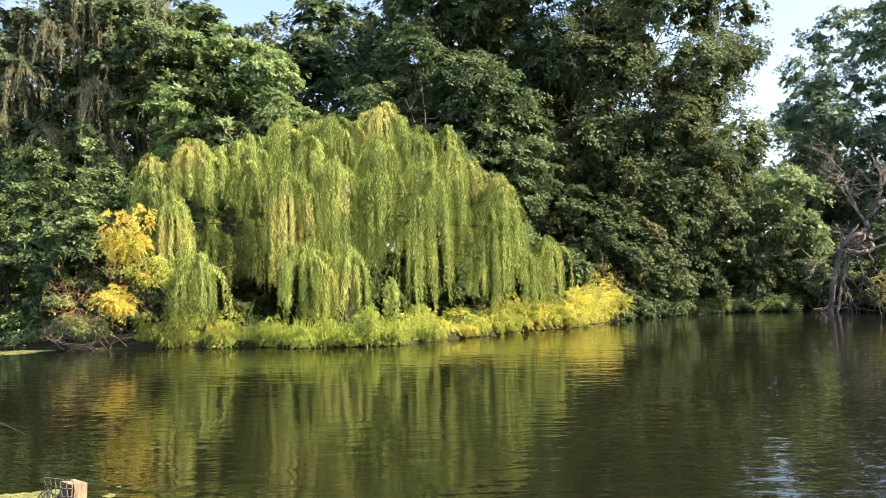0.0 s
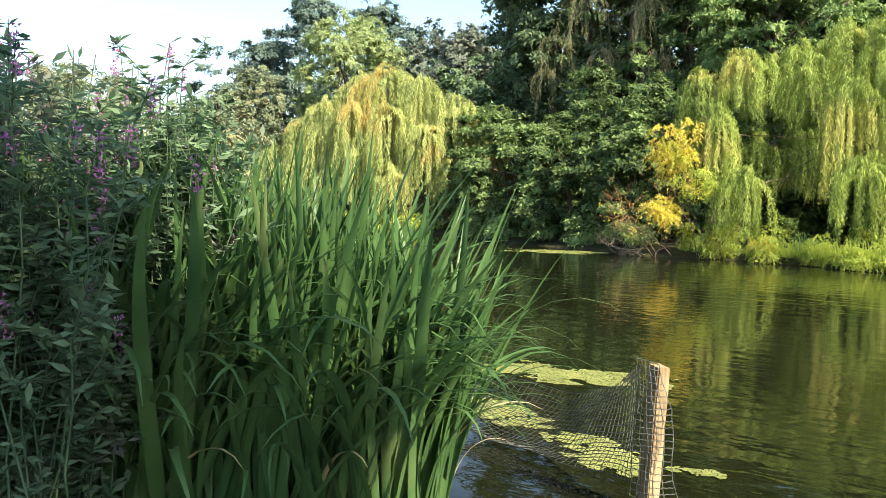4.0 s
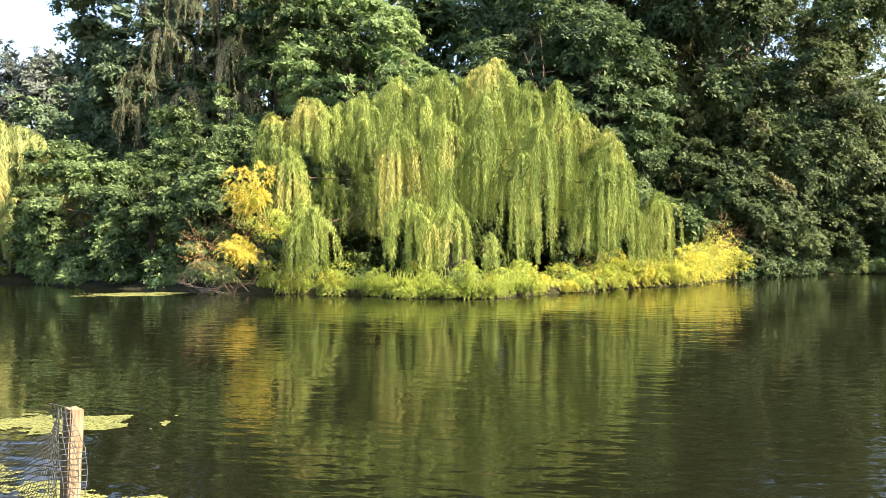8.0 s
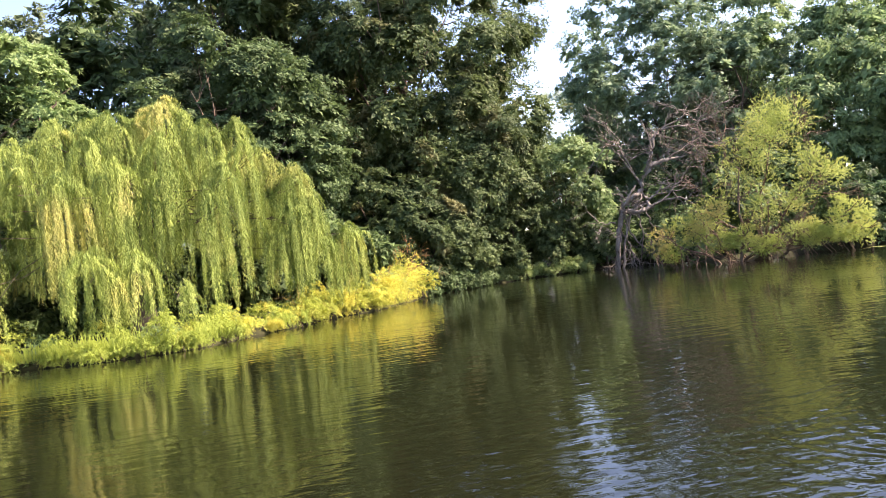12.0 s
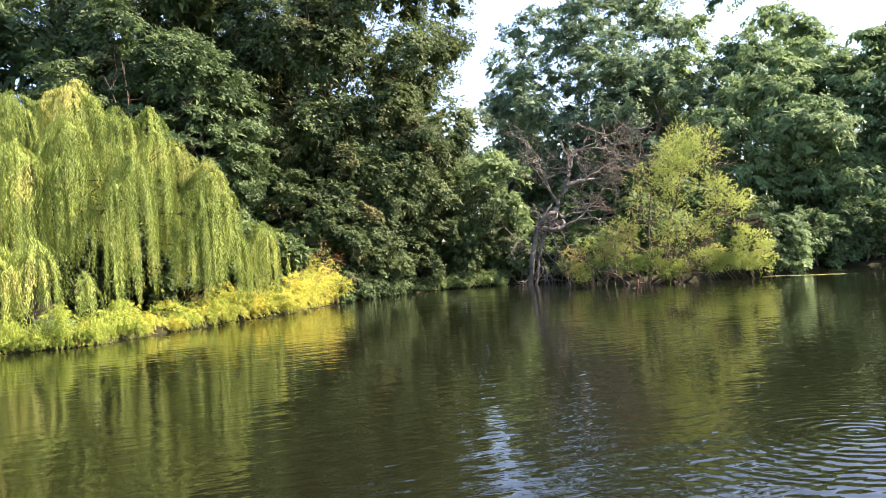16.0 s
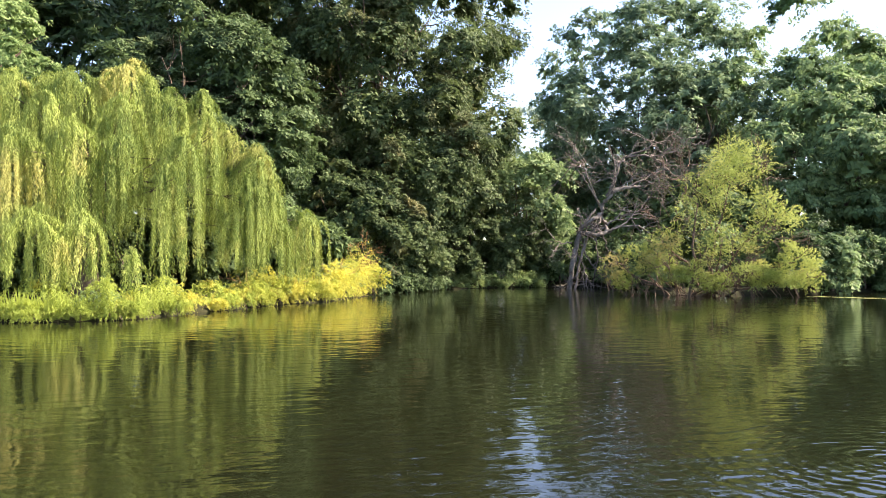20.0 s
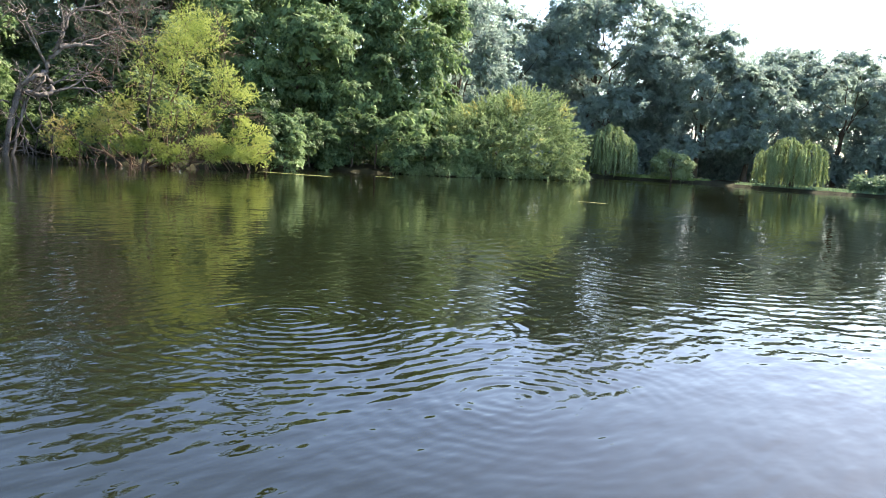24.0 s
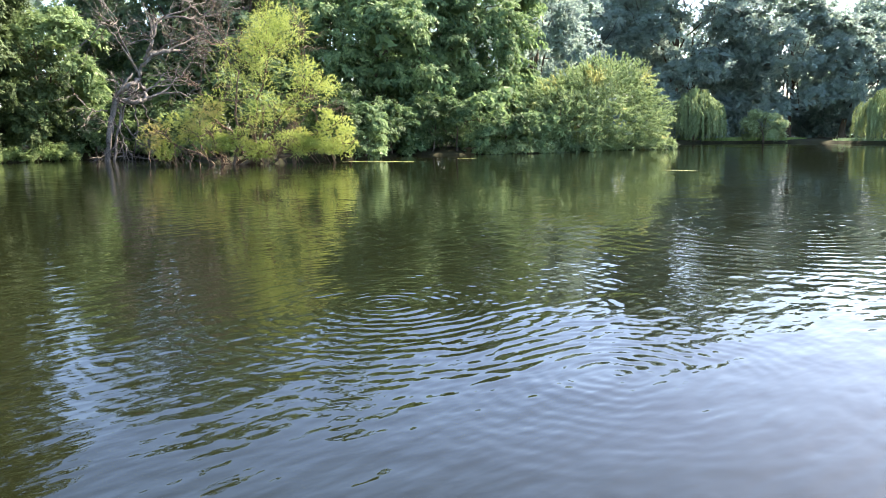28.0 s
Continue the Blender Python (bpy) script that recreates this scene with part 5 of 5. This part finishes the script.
def netting():
    rng = np.random.default_rng(320)
    at = np.array([-3.5, 4.4, 0.0])
    root = thing("netting", at, "sagging black plastic garden netting strung from the post", "netting")

    rim = np.array([(-3.54, 4.50, 1.0), (-3.88, 4.90, 0.75), (-4.15, 5.15, 0.60), (-4.6, 5.40, 0.46), (-5.3, 5.70, 0.42), (-6.1, 6.0, 0.46)])
    hem = np.array([(-3.56, 4.50, 0.16), (-4.05, 4.70, 0.10), (-4.65, 4.86, 0.07), (-5.2, 5.04, 0.08), (-5.7, 5.2, 0.14), (-6.1, 5.25, 0.30)])

    def glide(line, u):
        """A smooth line through the places."""
        s = u * (len(line) - 1)
        pts = [np.interp(np.clip(s + o, 0, len(line) - 1), np.arange(len(line)), line[:, k]) for o in (-0.35, 0, 0.35) for k in range(3)]
        return np.stack([(pts[k] + pts[3 + k] + pts[6 + k]) / 3 for k in range(3)], -1)

    def sheet(u, w):
        """u along from the post into the reeds, w from the rim down to the hem: upright at the post, lying like a hammock at the reeds."""
        a, b = glide(rim, u), glide(hem, u)
        out = a + (b - a) * w[..., None]
        belly = np.sin(w * np.pi) * np.sin(np.clip(u * 1.15, 0, 1) * np.pi) ** 0.7
        out[..., 2] -= 0.16 * belly * (0.4 + u)
        out[..., 1] += 0.12 * belly * (1 - u)
        out[..., 2] += 0.014 * np.sin(u * 21 + w * 6) + 0.02 * np.sin(w * 9 - u * 5)
        out[..., 2] = np.maximum(out[..., 2], 0.03)
        return out

    def wrap(u, w):
        """The loose end folded round the post."""
        x = -3.53 + u * (0.13 + 0.17 * w)
        y = 4.36 - 0.05 * np.sin(u * 3.0) + 0.08 * u
        z = 1.05 - 0.03 * u - w * (0.92 - 0.05 * u)
        return np.stack([x + 0.02 * np.sin(w * 5), y + 0.03 * np.sin(w * 9 + u * 4), z], -1)

    for name, fn, nu, nw in (("sheet", sheet, 46, 19), ("folded_end", wrap, 6, 22)):
        lines = []
        fine = np.linspace(0, 1, 40)
        for u in np.linspace(0, 1, nu):
            p = fn(np.full(24, u), np.linspace(0, 1, 24)) + rng.normal(size=(24, 3)) * 0.002
            lines.append((p, np.full(24, 0.0034)))
        for w in np.linspace(0, 1, nw):
            p = fn(fine, np.full(40, w)) + rng.normal(size=(40, 3)) * 0.002
            lines.append((p, np.full(40, 0.0034)))
        v, q = tubes(lines, 3)
        tagged(link(name, mesh_of(name, local(v, at), q), NET, root), kind="stuff")


netting()


# ---- reeds and tall herbs on the near bank ----
def blade(rng, height, width, lean, curl):
    """A long sword leaf: folded along its midrib, bending over at the tip."""
    n = 14
    s = np.linspace(0, 1, n)
    bend = lean * s + curl * s ** 3
    x = np.cumsum(np.sin(bend)) * height / n
    z = np.cumsum(np.cos(bend)) * height / n - height / n
    w = width * 0.62 * np.minimum(1, 0.55 + s * 2) * np.maximum(1 - s ** 4, 0.03)
    fold = 0.28 * w
    left = np.stack([x - fold * 0, -w, z + fold], 1)
    mid = np.stack([x + fold, np.zeros(n), z], 1)
    right = np.stack([x, w, z + fold], 1)
    v = np.stack([left, mid, right], 1).reshape(-1, 3)
    i = np.arange(n - 1)[:, None] * 3 + np.arange(2)[None]
    return mesh_of("blade", v, np.stack([i, i + 1, i + 4, i + 3], -1).reshape(-1, 4))


def reeds():
    rng = np.random.default_rng(330)
    meshes = [blade(rng, h, w, lean, curl) for h, w, lean, curl in
              ((2.35, 0.058, 0.05, 0.25), (2.3, 0.062, 0.09, 0.45), (2.2, 0.056, 0.12, 0.6), (2.2, 0.058, 0.2, 1.3), (2.4, 0.05, 0.03, 0.2), (2.1, 0.05, 0.26, 1.9), (2.25, 0.06, 0.15, 0.5), (1.9, 0.045, 0.3, 1.0), (2.0, 0.03, 0.45, 1.2))]
    dry = [blade(rng, h, 0.035, lean, curl) for h, lean, curl in ((1.5, 0.4, 1.8), (1.2, 0.6, 1.5))]
    thin = [blade(rng, 2.3, 0.016, 0.4, 1.5), blade(rng, 2.1, 0.014, 0.55, 1.7)]
    for me in meshes + thin:
        me.materials.append(REED)
    for me in dry:
        me.materials.append(REED_DRY)
    spots = ((-4.95, 3.1), (-5.2, 2.75), (-5.5, 2.45), (-5.35, 3.3), (-5.75, 2.95), (-6.0, 2.6), (-5.7, 2.1), (-6.05, 1.8), (-4.75, 3.4), (-6.35, 3.2))
    for cx, cy in spots:
        root = thing("reed_clump", (cx, cy, 0.0), "tall clump of dark green sword-leaved reeds at the bank", "reeds", "reed clumps on the near bank")
        edge = cx > -5.0
        for k in range(230 if cx > -5.8 else 130):
            me = meshes[rng.integers(len(meshes))] if rng.random() > 0.02 else dry[rng.integers(2)]
            ob = link("blade", me, None, root)
            r, a = 0.34 * np.sqrt(rng.random()), rng.uniform(0, 6.283)
            face = a + rng.normal() * 0.9
            ob.location = (r * np.cos(a), r * np.sin(a), -0.05)
            ob.rotation_euler = (rng.normal() * 0.15, rng.normal() * 0.15 + 0.06, face)
            s = rng.uniform(0.78, 1.16) * (0.92 if edge else 1.03)
            ob.scale = (s, s, s)
        for k in range(16 if cx > -5.3 else 0):
            ob = link("arching_blade", thin[rng.integers(2)], None, root)
            ob.location = (rng.uniform(-0.1, 0.3), rng.uniform(-0.2, 0.3), 0.0)
            ob.rotation_euler = (rng.normal() * 0.12, rng.normal() * 0.1 + 0.1, rng.uniform(-0.4, 1.2))
            s = rng.uniform(0.7, 1.1)
            ob.scale = (s, s, s)


reeds()


def tall_herb(seed, at, height, flowers, label):
    rng = np.random.default_rng(seed)
    at = np.array([at[0], at[1], 0.3])
    root = thing("loosestrife", at, label, "wild flower", "loosestrife on the near bank")
    for _ in range(5):
        top = at + [rng.normal() * 0.22, rng.normal() * 0.22, height * rng.uniform(0.75, 1.0)]
        path = bent(rng, at + [rng.normal() * 0.08, rng.normal() * 0.08, -0.1], top, 8, 0.05)
        shoots, P, A, F = [(path, np.linspace(0.009, 0.003, 8))], [], [], []
        for _ in range(5):
            j = rng.integers(3, 7)
            e = path[j] + unit(np.array([rng.normal(), rng.normal(), 1.1])) * rng.uniform(0.25, 0.5)
            shoots.append((bent(rng, path[j], e, 5, 0.06), np.linspace(0.004, 0.002, 5)))
        for tw, _r in shoots:
            n = 64 if len(tw) == 8 else 28
            s = rng.uniform(0.15, 1, n) * (len(tw) - 1)
            i = np.minimum(s.astype(int), len(tw) - 2)
            P.append(tw[i] + (tw[i + 1] - tw[i]) * (s - i)[:, None])
            A.append(np.c_[rng.normal(size=(n, 2)), rng.uniform(-0.3, 0.7, n)])
            if flowers and rng.random() < 0.4:
                F.append(tw[-1])
        v, q = tubes(shoots, 3)
        stem = link("stem", mesh_of("stem", local(v, at), q), HERB_DARK, root)
        P, A = np.concatenate(P), unit(np.concatenate(A))
        size = rng.uniform(0.6, 1.3, len(P))
        v, q = leaf_quads(P, A, unit(np.array([0, 0, 1.0]) + 0.5 * rng.normal(size=P.shape)), 0.085 * size, 0.014 * size, True)
        link("foliage", mesh_of("foliage", local(v, at), q), HERB_DARK, stem)
        for tip in F[:2]:
            p = tip + np.c_[rng.normal(size=(40, 2)) * 0.014, rng.uniform(-0.16, 0.02, 40)]
            v, q = leaf_quads(p, sphere(rng, 40), sphere(rng, 40), np.full(40, 0.02), np.full(40, 0.007))
            link("flower_spike", mesh_of("flower_spike", local(v, at), q), PETAL, stem, "purple flower spike")


rngh = np.random.default_rng(340)
for k in range(38):
    x, y = -4.9 - 1.9 * rngh.random(), 0.6 + 2.0 * rngh.random()
    tall_herb(350 + k, (x, y), rngh.uniform(2.15, 2.75), k % 2 == 0, "tall dark green loosestrife with purple flower spikes" if k % 2 == 0 else "tall dark green leafy loosestrife stems")
for k in range(9):
    x, y = -5.2 - 0.9 * rngh.random(), 1.0 + 1.2 * rngh.random()
    tall_herb(420 + k, (x, y), rngh.uniform(0.9, 1.4), False, "low leafy loosestrife shoots among the reeds")
